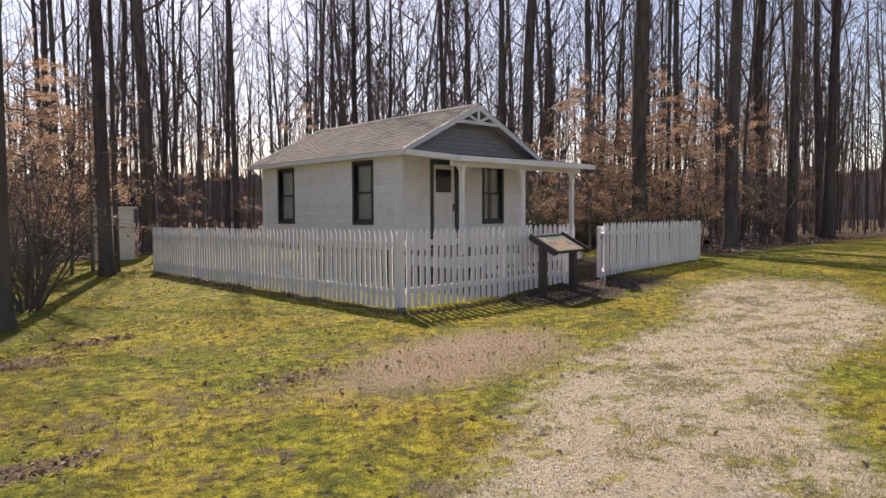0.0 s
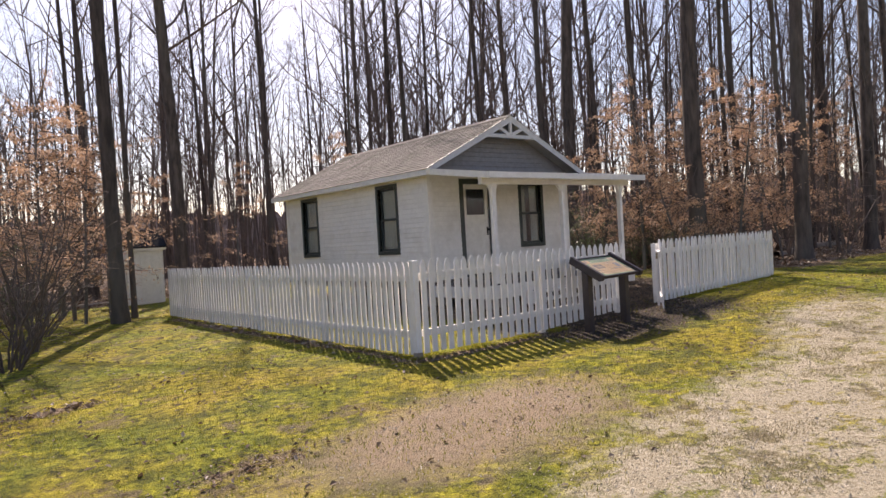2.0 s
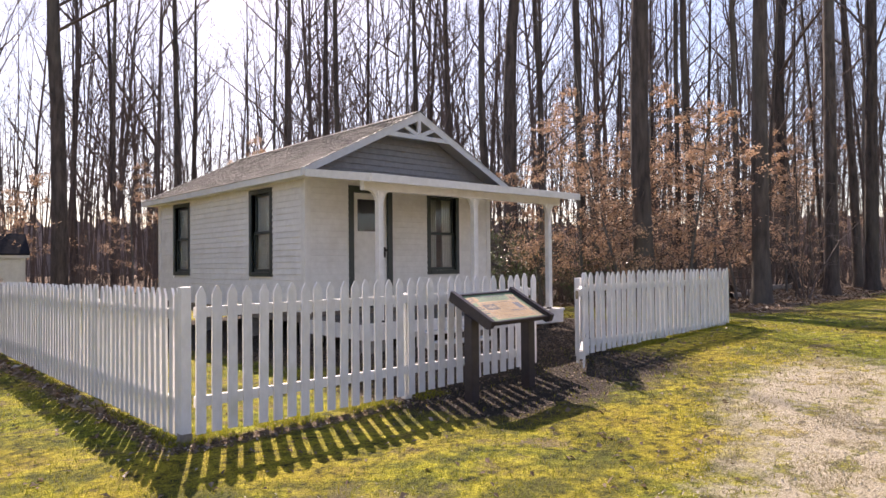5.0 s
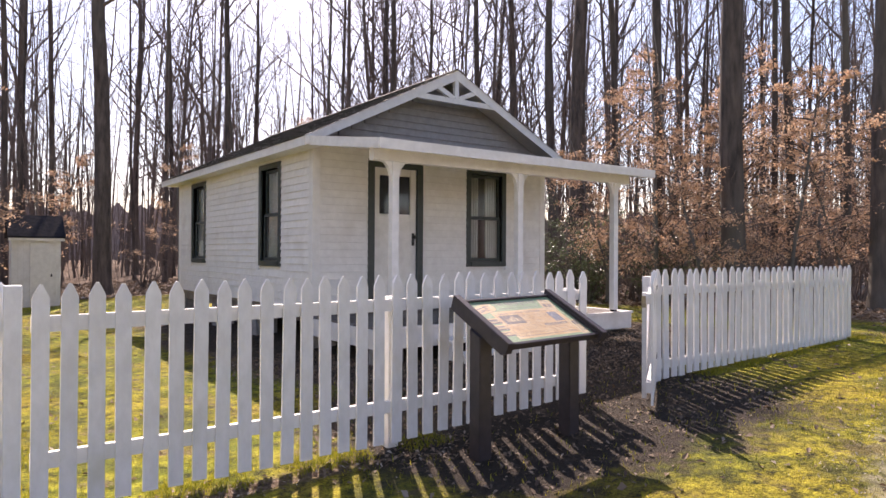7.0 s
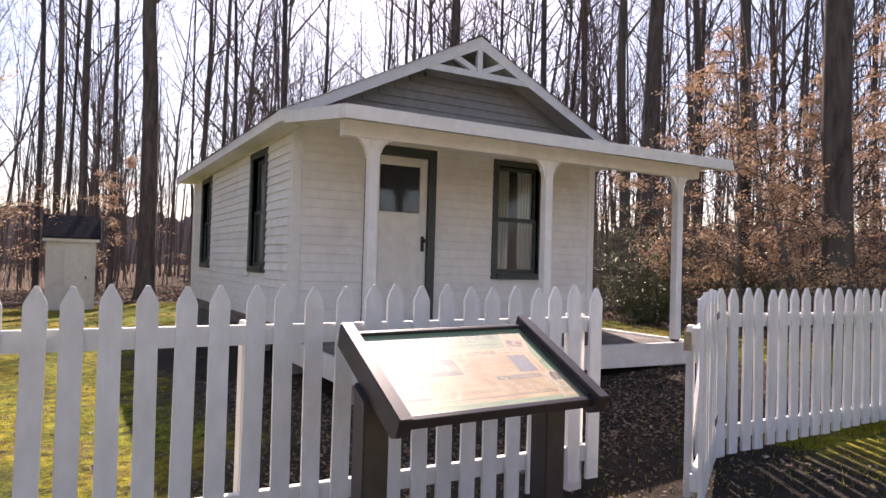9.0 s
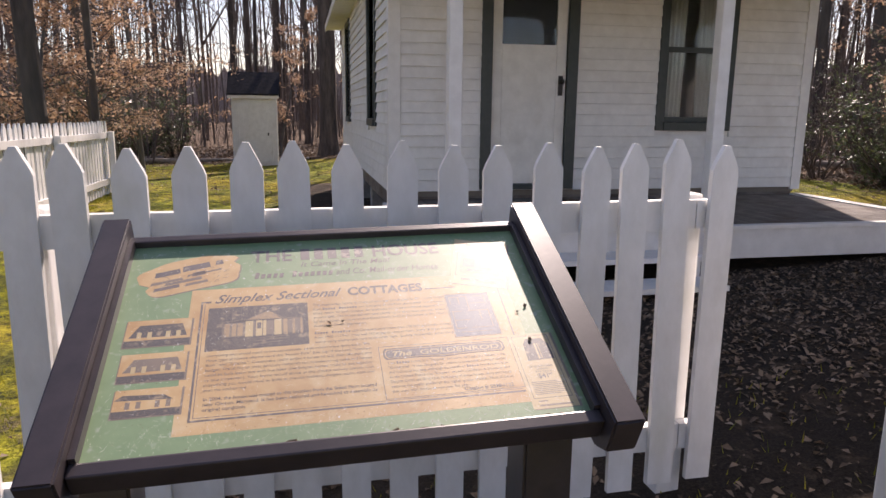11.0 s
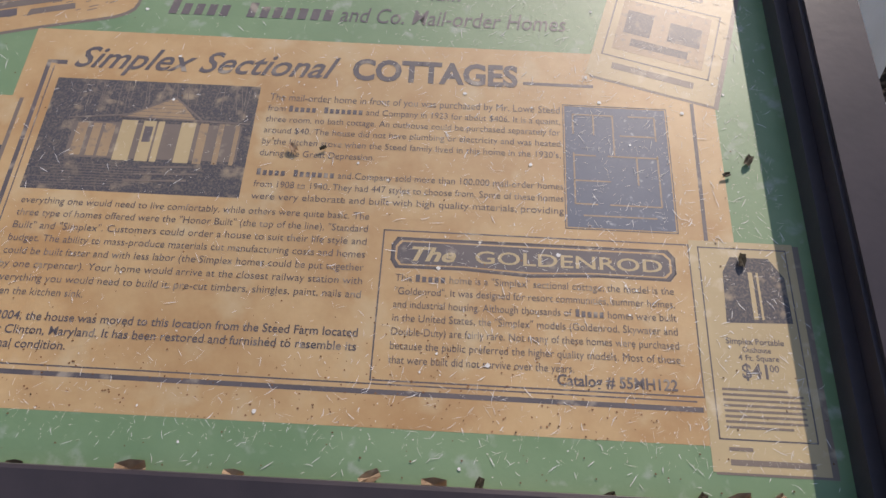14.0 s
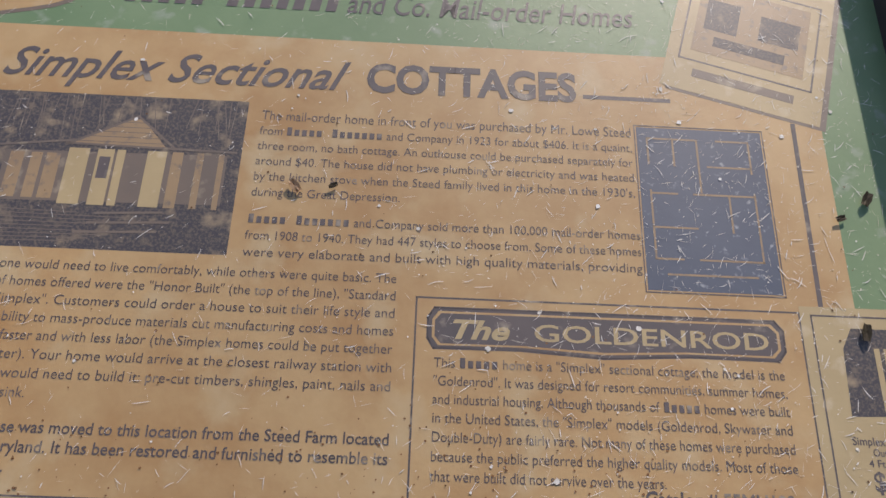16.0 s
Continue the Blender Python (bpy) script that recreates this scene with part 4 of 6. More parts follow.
type_line("Catalog # 55MH122", 0.2215, 0.321, -0.2135, 0.0095, weight=0.02)
# price ticket
rect(0.345, 0.441, -0.2775, -0.0765, 2, P_MID, "ticket_print")
rect(0.3425, 0.4355, -0.2755, -0.0750, 3, P_PALE, "ticket_print", "pale printed price ticket")
lines(frame_segs(0.3505, 0.4285, -0.2500, -0.0815), 0.0012, 4, P_INK)
block("ticket_print", [(0.368, -0.152), (0.370, -0.105), (0.378, -0.090), (0.412, -0.090), (0.424, -0.108), (0.425, -0.150)], 4, P_PHOTO)
rect(0.392, 0.396, -0.148, -0.104, 5, P_PALE, "ticket_print")
rect(0.399, 0.401, -0.148, -0.104, 5, P_PALE, "ticket_print")
type_line("Simplex Portable", 0.365, 0.414, -0.1705, 0.0055, 5, weight=0.01)
type_line("Outhouse", 0.378, 0.402, -0.1775, 0.0050, 5, weight=0.01)
type_line("4 Ft. Square", 0.374, 0.408, -0.1845, 0.0050, 5, weight=0.01)
type_line("$41", 0.375, 0.397, -0.1995, 0.0125, 5, weight=0.02)
type_line("00", 0.3985, 0.4065, -0.1935, 0.0060, 5, weight=0.01)
for i in range(8):
    rect(0.357, 0.423 - (0.012 if i in (0, 7) else 0), -0.2105 - i * 0.0044, -0.2085 - i * 0.0044, 4.5, P_MID, "text_bar")
rect(0.357, 0.376, -0.259, -0.256, 4.5, P_MID, "text_bar")
rect(0.357, 0.424, -0.270, -0.2655, 4.5, P_MID, "text_bar")
# round emblem with an uneven outline, drawn as plain shapes
em = []
for i in range(40):
    a = 2 * math.pi * i / 40
    r = 1 + 0.05 * math.sin(5 * a) - (0.13 if i in (1, 21) else 0)
    u, v = 0.108 * math.copysign(abs(math.cos(a)) ** 0.62, math.cos(a)) * r, 0.056 * math.copysign(abs(math.sin(a)) ** 0.62, math.sin(a)) * r
    em.append((-0.3195 + u * 0.968 - v * 0.25, 0.1900 + u * 0.25 + v * 0.968))
block("emblem_print", [(x + 0.003, y - 0.003) for x, y in em], 2, P_MID)
block("emblem_print", em, 3, P_CREAM, "cream cut-out emblem")
for u0, u1, v, h in ((-0.075, -0.02, 0.012, 0.017), (-0.016, 0.045, 0.014, 0.019), (0.056, 0.074, 0.016, 0.015), (-0.01, 0.065, -0.004, 0.005), (-0.088, -0.02, -0.012, 0.008), (-0.06, 0.02, -0.022, 0.009), (-0.085, -0.03, -0.034, 0.010), (-0.02, 0.03, -0.036, 0.008), (0.0, 0.03, -0.008, 0.013)):
    p = [(u0, v), (u1, v), (u1, v + h), (u0 + 0.004, v + h)]
    block("emblem_print", [(-0.3195 + a * 0.968 - b * 0.25, 0.1900 + a * 0.25 + b * 0.968) for a, b in p], 4, P_INK if h > 0.009 else P_MID)
for k in range(70):
    er = random.Random(300 + k)
    u, v = er.uniform(-0.085, 0.08), er.uniform(-0.042, 0.010)
    w = er.uniform(0.002, 0.010)
    p = [(u, v), (u + w, v + 0.0012), (u + w, v + 0.0022), (u, v + 0.0010)]
    block("emblem_print", [(-0.3195 + a * 0.968 - b * 0.25, 0.1900 + a * 0.25 + b * 0.968) for a, b in p], 4.3, P_MID)
# tilted catalogue cover
cc, cs_ = math.cos(math.radians(-15)), math.sin(math.radians(-15))
cp = lambda a, b: (0.342 + a * cc - b * cs_, 0.1745 + a * cs_ + b * cc)
quad = lambda a0, a1, b0, b1: [cp(a0, b0), cp(a1, b0), cp(a1, b1), cp(a0, b1)]
block("cover_print", [(x + 0.004, y - 0.004) for x, y in quad(-0.0655, 0.0655, -0.086, 0.086)], 2, P_MID)
block("cover_print", quad(-0.0655, 0.0655, -0.086, 0.086), 3, P_PALE, "pale catalogue cover print")
lines([(cp(-0.055, -0.055), cp(0.055, -0.055)), (cp(0.055, -0.055), cp(0.055, 0.032)), (cp(0.055, 0.032), cp(-0.055, 0.032)), (cp(-0.055, 0.032), cp(-0.055, -0.055))], 0.0016, 4, P_INK)
block("cover_print", quad(-0.047, 0.047, -0.045, 0.026), 4, P_TAN)
for a0, a1, b0, b1 in ((-0.04, -0.012, -0.02, 0.012), (0.006, 0.04, -0.018, 0.008), (-0.03, 0.03, -0.036, -0.026)):
    block("cover_print", quad(a0, a1, b0, b1), 4.5, P_PHOTO)
type_line("MODERN", *[cp(-0.038, 0.062)[0], cp(-0.038, 0.062)[0] + 0.078], cp(-0.038, 0.062)[1], 0.012, 4.5, P_MID, weight=0.03, angle=math.radians(-15))
type_line("HOMES", *[cp(-0.034, 0.046)[0], cp(-0.034, 0.046)[0] + 0.068], cp(-0.034, 0.046)[1], 0.012, 4.5, P_MID, weight=0.03, angle=math.radians(-15))
block("cover_print", quad(-0.042, 0.042, -0.071, -0.063), 4, P_MID)
# three small pictures of cottages
for y0, y1, kind in ((-0.0285, 0.0475, 0), (-0.121, -0.048, 1), (-0.204, -0.139, 2)):
    x0, x1 = -0.4285 + 0.004 * kind, -0.304
    rect(x0 - 0.002, x1 + 0.004, y0 - 0.003, y1 - 0.002, 2, P_MID, "printed_picture")
    rect(x0, x1, y0, y1, 3, P_CREAM, "printed_picture", "small halftone cottage picture")
    w, h = x1 - x0, y1 - y0
    q = lambda u, v: (x0 + w * u, y0 + h * v)
    rect(x0, x1, y0, y0 + h * 0.24, 3.5, P_PHOTO, "picture_shape")
    if kind == 2:
        block("picture_shape", [q(0.0, 0.62), q(0.88, 0.55), q(0.74, 0.74), q(0.12, 0.80)], 4, P_PHOTO)
    else:
        block("picture_shape", [q(0.06, 0.34), q(0.95, 0.34), q(0.86, 0.80), q(0.20, 0.80)], 4, P_PHOTO if kind == 0 else P_MID)
    for u in (0.18, 0.34, 0.62, 0.78):
        block("picture_shape", [q(u, 0.30), q(u + 0.07, 0.30), q(u + 0.07, 0.54), q(u, 0.54)], 5, P_MID if kind == 2 else P_PALE)
# scratches, chips and spots of dirt in the worn sheet
def sheet_wear(name, count, size, material, label, seed, where):
    """Many fine marks on the sheet, as one layer: slim strokes or small uneven spots."""
    r = random.Random(seed)
    vs, fs = [], []
    while len(fs) < count:
        x, y = r.uniform(-PWD + 0.004, PWD - 0.012), r.uniform(-PHT + 0.004, PHT - 0.012)
        if r.random() > where(x, y):
            continue
        length, width = r.uniform(*size[0]), r.uniform(*size[1])
        if length > width * 3:
            a = r.choice((0.9, 2.3, 0.4, 1.6)) + r.gauss(0, 0.25)
            n, bend = 5, r.gauss(0, 0.05)
            d, p = Vector((math.cos(a), math.sin(a))), Vector((-math.sin(a), math.cos(a)))
            mid = [Vector((x, y)) + d * length * (k / (n - 1) - 0.5) + p * length * bend * (1 - (2 * k / (n - 1) - 1) ** 2) for k in range(n)]
            ring = [m + p * width * 0.5 * math.sin(math.pi * (k + 0.4) / n) for k, m in enumerate(mid)] + [m - p * width * 0.5 * math.sin(math.pi * (k + 0.4) / n) for k, m in reversed(list(enumerate(mid)))]
        else:
            ring = [Vector((x + math.cos(q * 0.785) * length * r.uniform(0.3, 0.6), y + math.sin(q * 0.785) * length * r.uniform(0.3, 0.6))) for q in range(8)]
        if any(abs(v.x) > PWD - 0.002 or abs(v.y) > PHT - 0.002 for v in ring):
            continue
        b = len(vs)
        vs.extend((v.x, v.y, 8 * LAYER + len(fs) * 1e-7) for v in ring)
        fs.append(list(range(b, b + len(ring))))
    me = bpy.data.meshes.new(name)
    me.from_pydata(vs, [], fs)
    me.materials.append(material)
    ob = new(name, me)
    ob.parent = sign
    tagged(ob, label, kind="stuff")


CHIP = mat("pale_chipped_plastic", (0.86, 0.84, 0.78), (0.66, 0.63, 0.55), 200, 0.5, 0.0)
GRIME = mat("brown_grime", (0.22, 0.105, 0.045), (0.11, 0.07, 0.04), 150, 0.8, 0.0)
worn = lambda x, y: 0.25 + 0.75 * min(max((x + 0.05) / 0.35, 0), 1) * (1 - min(abs(y + 0.02) / 0.30, 1) * 0.5)
low = lambda x, y: 0.12 + 0.88 * max(0.0, (-0.12 - y) / 0.17)
sheet_wear("scratch_layer", 600, ((0.003, 0.013), (0.0003, 0.00075)), CHIP, "fine pale scratches in the clear sheet", 41, worn)
sheet_wear("scratch_layer", 450, ((0.003, 0.009), (0.00025, 0.0005)), CHIP, "fine pale scratches along the lower edge", 42, low)
sheet_wear("chip_layer", 260, ((0.0006, 0.0017), (0.0006, 0.0017)), CHIP, "small pale chips in the clear sheet", 43, worn)
sheet_wear("chip_layer", 44, ((0.002, 0.0045), (0.002, 0.0045)), CHIP, "larger pale chips in the clear sheet", 44, worn)
sheet_wear("grime_layer", 240, ((0.0007, 0.0020), (0.0006, 0.0018)), GRIME, "brown specks of grime on the sheet", 45, low)
# dead leaves and bits caught on the lower edge and stuck to the sheet
def crumb(x, y, size, turn, tone, seed):
    rng = random.Random(seed)
    bm = bmesh.new()
    ring = [bm.verts.new((size * math.cos(a) * (1 if k % 2 else 0.7), size * 0.42 * math.sin(a), abs(math.sin(a * 1.5)) * size * 0.2 + 0.0005)) for k, a in enumerate(i * math.pi / 4 for i in range(8))]
    c = bm.verts.new((0, 0, 0.001))
    for i in range(8):
        bm.faces.new((c, ring[i], ring[(i + 1) % 8]))
    bmesh.ops.solidify(bm, geom=bm.faces[:], thickness=0.0006)
    ob = mesh_ob("leaf_fragment", bm, tone)
    ob.matrix_basis = SM @ pose(x, y - (0.007 if y < -0.28 else 0), 0.0010, rng.uniform(-4, 4), rng.uniform(-4, 4), turn)
    tagged(ob, "dry brown leaf scrap lying on the sign", "leaf", "leaf scraps on the sign")


CRUMB = mat("dry_leaf_scrap", (0.54, 0.40, 0.26), (0.34, 0.22, 0.13), 60, 0.8, 0.2, 200)
CRUMB2 = mat("dark_leaf_scrap", (0.06, 0.045, 0.03), (0.11, 0.09, 0.05), 60, 0.8, 0.2, 200)
for x, y, s, t, k in ((-0.11, -0.290, 0.017, 8, CRUMB), (-0.03, -0.291, 0.012, -5, CRUMB), (0.075, -0.287, 0.012, 30, CRUMB), (0.125, -0.290, 0.014, 0, CRUMB), (-0.20, -0.292, 0.010, 0, CRUMB2), (0.36, -0.289, 0.013, 15, CRUMB), (0.33, -0.291, 0.009, 60, CRUMB2),
                      (0.16, -0.288, 0.008, 70, CRUMB2), (0.26, -0.291, 0.007, 20, CRUMB2), (0.408, 0.012, 0.009, 60, CRUMB2), (0.385, -0.005, 0.006, 20, CRUMB2), (0.388, -0.093, 0.009, 80, CRUMB2), (-0.026, 0.001, 0.008, 130, CRUMB), (0.002, 0.003, 0.005, 30, CRUMB2), (0.39, -0.287, 0.008, 40, CRUMB)):
    crumb(x, y, s, t, k, int(x * 1000))

# fine scratches and specks in the clear sheet
r = np.random.RandomState(21)
n = 7600
cx, cy = r.uniform(-PWD + 0.02, PWD - 0.02, n), r.uniform(-PHT + 0.02, PHT - 0.02, n)
keep = r.uniform(0, 1, n) < 0.25 + 0.75 * ((cx > 0.08) | (cy < -0.235))
cx, cy = cx[keep], cy[keep]
n = len(cx)
an = r.normal(0.6, 0.9, n)
hl = r.uniform(0.0008, 0.008, n) * r.uniform(0.08, 1, n)
hw = np.where(hl < 0.0010, hl * 0.5, r.uniform(0.00008, 0.00020, n))
dxy, nxy = np.stack([np.cos(an), np.sin(an)], -1) * hl[:, None], np.stack([-np.sin(an), np.cos(an)], -1) * hw[:, None]
c0 = np.stack([cx, cy], -1)
quads = np.stack([c0 - dxy, c0 - nxy, c0 + dxy, c0 + nxy], 1).reshape(-1, 2)
me = bpy.data.meshes.new("scratch")
me.from_pydata([(float(a), float(b), 0.00038) for a, b in quads], [], np.arange(n * 4).reshape(n, 4).tolist())
me.materials.append(mat("pale_scratch", (0.80, 0.75, 0.64), (0.66, 0.60, 0.48), 40, 0.4, 0.0))
sc = new("scratch", me)
sc.parent = sign
tagged(sc, "fine pale scratches in the clear sheet", kind="stuff")
# rusty specks on the paper field
n = 320
cx, cy = r.uniform(-0.31, 0.33, n), -0.256 + np.abs(r.normal(0, 0.06, n))
pts, fs = [], []
for k, (a, b) in enumerate(zip(cx, cy)):
    s = r.uniform(0.0003, 0.0009)
    pts += [(a + s * math.cos(q) * 1.2, b + s * math.sin(q), 0.00034) for q in (0, 1.05, 2.1, 3.14, 4.2, 5.2)]
    fs.append([6 * k + q for q in range(6)])
me = bpy.data.meshes.new("rust_speck")
me.from_pydata(pts, [], fs)
me.materials.append(mat("rust_speck_brown", (0.22, 0.10, 0.04), (0.30, 0.15, 0.06), 40, 0.6, 0.0))
sp = new("rust_speck", me)
sp.parent = sign
tagged(sp, "small rusty specks on the paper", kind="stuff")


# ---- trees ----
def tube(vs, fs, pts, radii, sides):
    """Adds a bent, tapering tube to the lists."""
    base = len(vs)
    prev = None
    for i, p in enumerate(pts):
        d = (pts[min(i + 1, len(pts) - 1)] - pts[max(i - 1, 0)]).normalized()
        u = d.orthogonal().normalized() if prev is None else (prev - d * prev.dot(d)).normalized()
        prev = u
        w = d.cross(u)
        for k in range(sides):
            a = 2 * math.pi * k / sides
            vs.append(p + (u * math.cos(a) + w * math.sin(a)) * radii[i])
    for i in range(len(pts) - 1):
        for k in range(sides):
            fs.append((base + i * sides + k, base + i * sides + (k + 1) % sides, base + (i + 1) * sides + (k + 1) % sides, base + (i + 1) * sides + k))


def limb_path(rng, start, way, length, n, wander, lift):
    pts, p, d = [start.copy()], start.copy(), way.normalized()
    for _ in range(n):
        d = (d + Vector((rng.gauss(0, wander), rng.gauss(0, wander), rng.gauss(0, wander) + lift))).normalized()
        p = p + d * (length / n)
        pts.append(p.copy())
    return pts


def to_mesh(name, vs, fs, material, smooth=True):
    me = bpy.data.meshes.new(name)
    me.from_pydata([tuple(v) for v in vs], [], fs)
    me.materials.append(material)
    if smooth:
        me.polygons.foreach_set("use_smooth", [True] * len(me.polygons))
    return me


def forest_tree(seed, height, r0, first, forks, twigs, detail=1.0, bark=None, lean=0.02):
    """A tall bare forest tree: trunk mesh, crown mesh of limbs and twigs."""
    rng = random.Random(seed)
    tv, tf, cv, cf = [], [], [], []
    n = 14
    way = Vector((rng.gauss(0, lean), rng.gauss(0, lean), 1))
    pts = limb_path(rng, Vector((0, 0, -0.2)), way, height, n, 0.022, 0.03)
    rad = [r0 * (1 - 0.80 * (i / n) ** 1.2) for i in range(n + 1)]
    rad[0] = r0 * 1.5
    pts.insert(1, pts[0].lerp(pts[1], 0.35))
    rad.insert(1, r0 * 1.08)
    tube(tv, tf, pts, rad, 10)

    def on_trunk(z):
        k = z / height * n
        i = min(int(k), n - 1)
        return pts[i + 1].lerp(pts[min(i + 2, n + 1)], k - i), rad[i + 1] * 0.9

    for j in range(forks):
        z = first + (height - first) * (j + rng.random()) / forks
        o, r = on_trunk(z)
        a = rng.uniform(0, 2 * math.pi)
        up = rng.uniform(0.7, 1.8)
        L = min((height - z) * rng.uniform(0.30, 0.6) + 1.0, 5.5)
        br = min(r * 0.55, 0.012 + L * 0.0075)
        lp = limb_path(rng, o, Vector((math.cos(a), math.sin(a), up)), L, 7, 0.13, 0.07)
        tube(cv, cf, lp, [br * (1 - 0.85 * i / 7) for i in range(8)], 5)
        for q in range(twigs):
            i = rng.randint(2, 7)
            a2 = rng.uniform(0, 2 * math.pi)
            tw = limb_path(rng, lp[i], (lp[i] - lp[i - 1]).normalized() + Vector((math.cos(a2), math.sin(a2), rng.uniform(0.0, 0.8))) * 0.9, L * rng.uniform(0.2, 0.45), 4, 0.16, 0.06)
            tube(cv, cf, tw, [br * 0.34 * (1 - 0.8 * k / 4) + 0.003 for k in range(5)], 3)
            for e in range(2):
                i2 = rng.randint(1, 4)
                a3 = rng.uniform(0, 2 * math.pi)
                t2 = limb_path(rng, tw[i2], (tw[i2] - tw[i2 - 1]).normalized() + Vector((math.cos(a3), math.sin(a3), 0.3)) * 0.8, L * rng.uniform(0.08, 0.2), 2, 0.2, 0.04)
                tube(cv, cf, t2, [0.007, 0.005, 0.003], 3)
    for j in range(int(5 * detail)):
        z = rng.uniform(1.5, max(first, 2.5))
        o, r = on_trunk(z)
        a = rng.uniform(0, 2 * math.pi)
        tw = limb_path(rng, o, Vector((math.cos(a), math.sin(a), 0.25)), rng.uniform(0.5, 1.8), 4, 0.2, 0.03)
        tube(cv, cf, tw, [0.016, 0.012, 0.009, 0.006, 0.003], 3)
    return to_mesh("trunk", tv, tf, bark or BARK), to_mesh("crown", cv, cf, TWIG)


def leaf_quad(vs, fs, rng, p, size, flat=0.5):
    d = Vector((rng.gauss(0, 1), rng.gauss(0, 1), rng.gauss(0, flat))).normalized()
    s = d.cross(Vector((rng.gauss(0, 0.5), rng.gauss(0, 0.5), 1))).normalized() * size * 0.5
    b = len(vs)
    up = d.cross(s) * 0.25
    vs.extend((p - d * size, p + s + up, p + d * size, p - s + up))
    fs.extend(((b, b + 1, b + 2), (b, b + 2, b + 3)))


def beech_tree(seed, height, r0, leaves):
    """A young beech that keeps its dry leaves in flat sprays."""
    rng = random.Random(seed)
    tv, tf, cv, cf, lv, lf = [], [], [], [], [], []
    pts = limb_path(rng, Vector((0, 0, -0.1)), Vector((rng.gauss(0, 0.05), rng.gauss(0, 0.05), 1)), height, 10, 0.04, 0.03)
    tube(tv, tf, pts, [r0 * (1 - 0.85 * i / 10) for i in range(11)], 8)
    n = 26
    for j in range(n):
        k = 0.14 + 0.72 * j / n
        i = min(int(k * 10), 9)
        o = pts[i].lerp(pts[i + 1], k * 10 - i)
        a = rng.uniform(0, 2 * math.pi)
        L = height * rng.uniform(0.22, 0.40) * (1.15 - k)
        lp = limb_path(rng, o, Vector((math.cos(a), math.sin(a), rng.uniform(0.05, 0.75))), L, 6, 0.14, -0.03)
        tube(cv, cf, lp, [0.02 * (1 - 0.85 * q / 6) + 0.002 for q in range(7)], 4)
        if rng.random() < 0.25:
            continue
        for _ in range(9):
            i2 = rng.randint(1, 6)
            a2 = a + rng.uniform(-1.3, 1.3)
            tw = limb_path(rng, lp[i2], Vector((math.cos(a2), math.sin(a2), rng.uniform(-0.35, 0.35))), L * rng.uniform(0.2, 0.45), 3, 0.2, -0.05)
            tube(cv, cf, tw, [0.006, 0.004, 0.003, 0.002], 3)
            for _ in range(leaves):
                q = rng.random() * 3
                b = min(int(q), 2)
                p = tw[b].lerp(tw[b + 1], q - b) + Vector((rng.gauss(0, 0.06), rng.gauss(0, 0.06), rng.gauss(-0.02, 0.05)))
                leaf_quad(lv, lf, rng, p, rng.uniform(0.028, 0.052), 0.7)
    return to_mesh("trunk", tv, tf, BARKG), to_mesh("crown", cv, cf, TWIG), to_mesh("foliage", lv, lf, BEECH, False)


def holly_bush(seed, height, width, leaves):
    rng = random.Random(seed)
    cv, cf, lv, lf = [], [], [], []
    for j in range(16):
        a = rng.uniform(0, 2 * math.pi)
        s = rng.uniform(0.1, 0.8)
        L = height * rng.uniform(0.6, 1.05)
        lp = limb_path(rng, Vector((math.cos(a) * 0.15, math.sin(a) * 0.15, -0.05)), Vector((math.cos(a) * s * width / height, math.sin(a) * s * width / height, 1)), L, 7, 0.10, 0.02)
        tube(cv, cf, lp, [0.022 * (1 - 0.85 * q / 7) + 0.002 for q in range(8)], 4)
        for _ in range(9):
            i = rng.randint(1, 7)
            a2 = rng.uniform(0, 2 * math.pi)
            tw = limb_path(rng, lp[i], Vector((math.cos(a2), math.sin(a2), rng.uniform(-0.2, 0.5))), width * rng.uniform(0.12, 0.35), 3, 0.2, 0.0)
            tube(cv, cf, tw, [0.007, 0.005, 0.004, 0.002], 3)
            for _ in range(leaves):
                q = rng.random() * 3
                b = min(int(q), 2)
                p = tw[b].lerp(tw[b + 1], q - b) + Vector((rng.gauss(0, 0.06), rng.gauss(0, 0.06), rng.gauss(0, 0.05)))
                leaf_quad(lv, lf, rng, p, rng.uniform(0.03, 0.055), 0.8)
    return to_mesh("framework", cv, cf, TWIG), to_mesh("foliage", lv, lf, HOLLY, False)


def bare_shrub(seed, height, width, stems):
    rng = random.Random(seed)
    cv, cf = [], []
    for j in range(stems):
        a = rng.uniform(0, 2 * math.pi)
        s = rng.uniform(0.1, 1.0) * width / height
        L = height * rng.uniform(0.6, 1.1)
        lp = limb_path(rng, Vector((math.cos(a) * 0.1, math.sin(a) * 0.1, -0.05)), Vector((math.cos(a) * s, math.sin(a) * s, 1)), L, 8, 0.12, 0.0)
        tube(cv, cf, lp, [0.016 * (1 - 0.8 * q / 8) + 0.002 for q in range(9)], 4)
        for _ in range(8):
            i = rng.randint(2, 8)
            a2 = rng.uniform(0, 2 * math.pi)
            tw = limb_path(rng, lp[i], Vector((math.cos(a2), math.sin(a2), rng.uniform(-0.1, 0.9))), L * rng.uniform(0.15, 0.4), 4, 0.2, 0.02)
            tube(cv, cf, tw, [0.006, 0.005, 0.004, 0.003, 0.002], 3)
            for _ in range(2):
                t2 = limb_path(rng, tw[rng.randint(1, 4)], Vector((rng.gauss(0, 1), rng.gauss(0, 1), 0.4)), L * 0.1, 2, 0.2, 0.0)
                tube(cv, cf, t2, [0.003, 0.0025, 0.002], 3)
    return (to_mesh("framework", cv, cf, TWIG),)


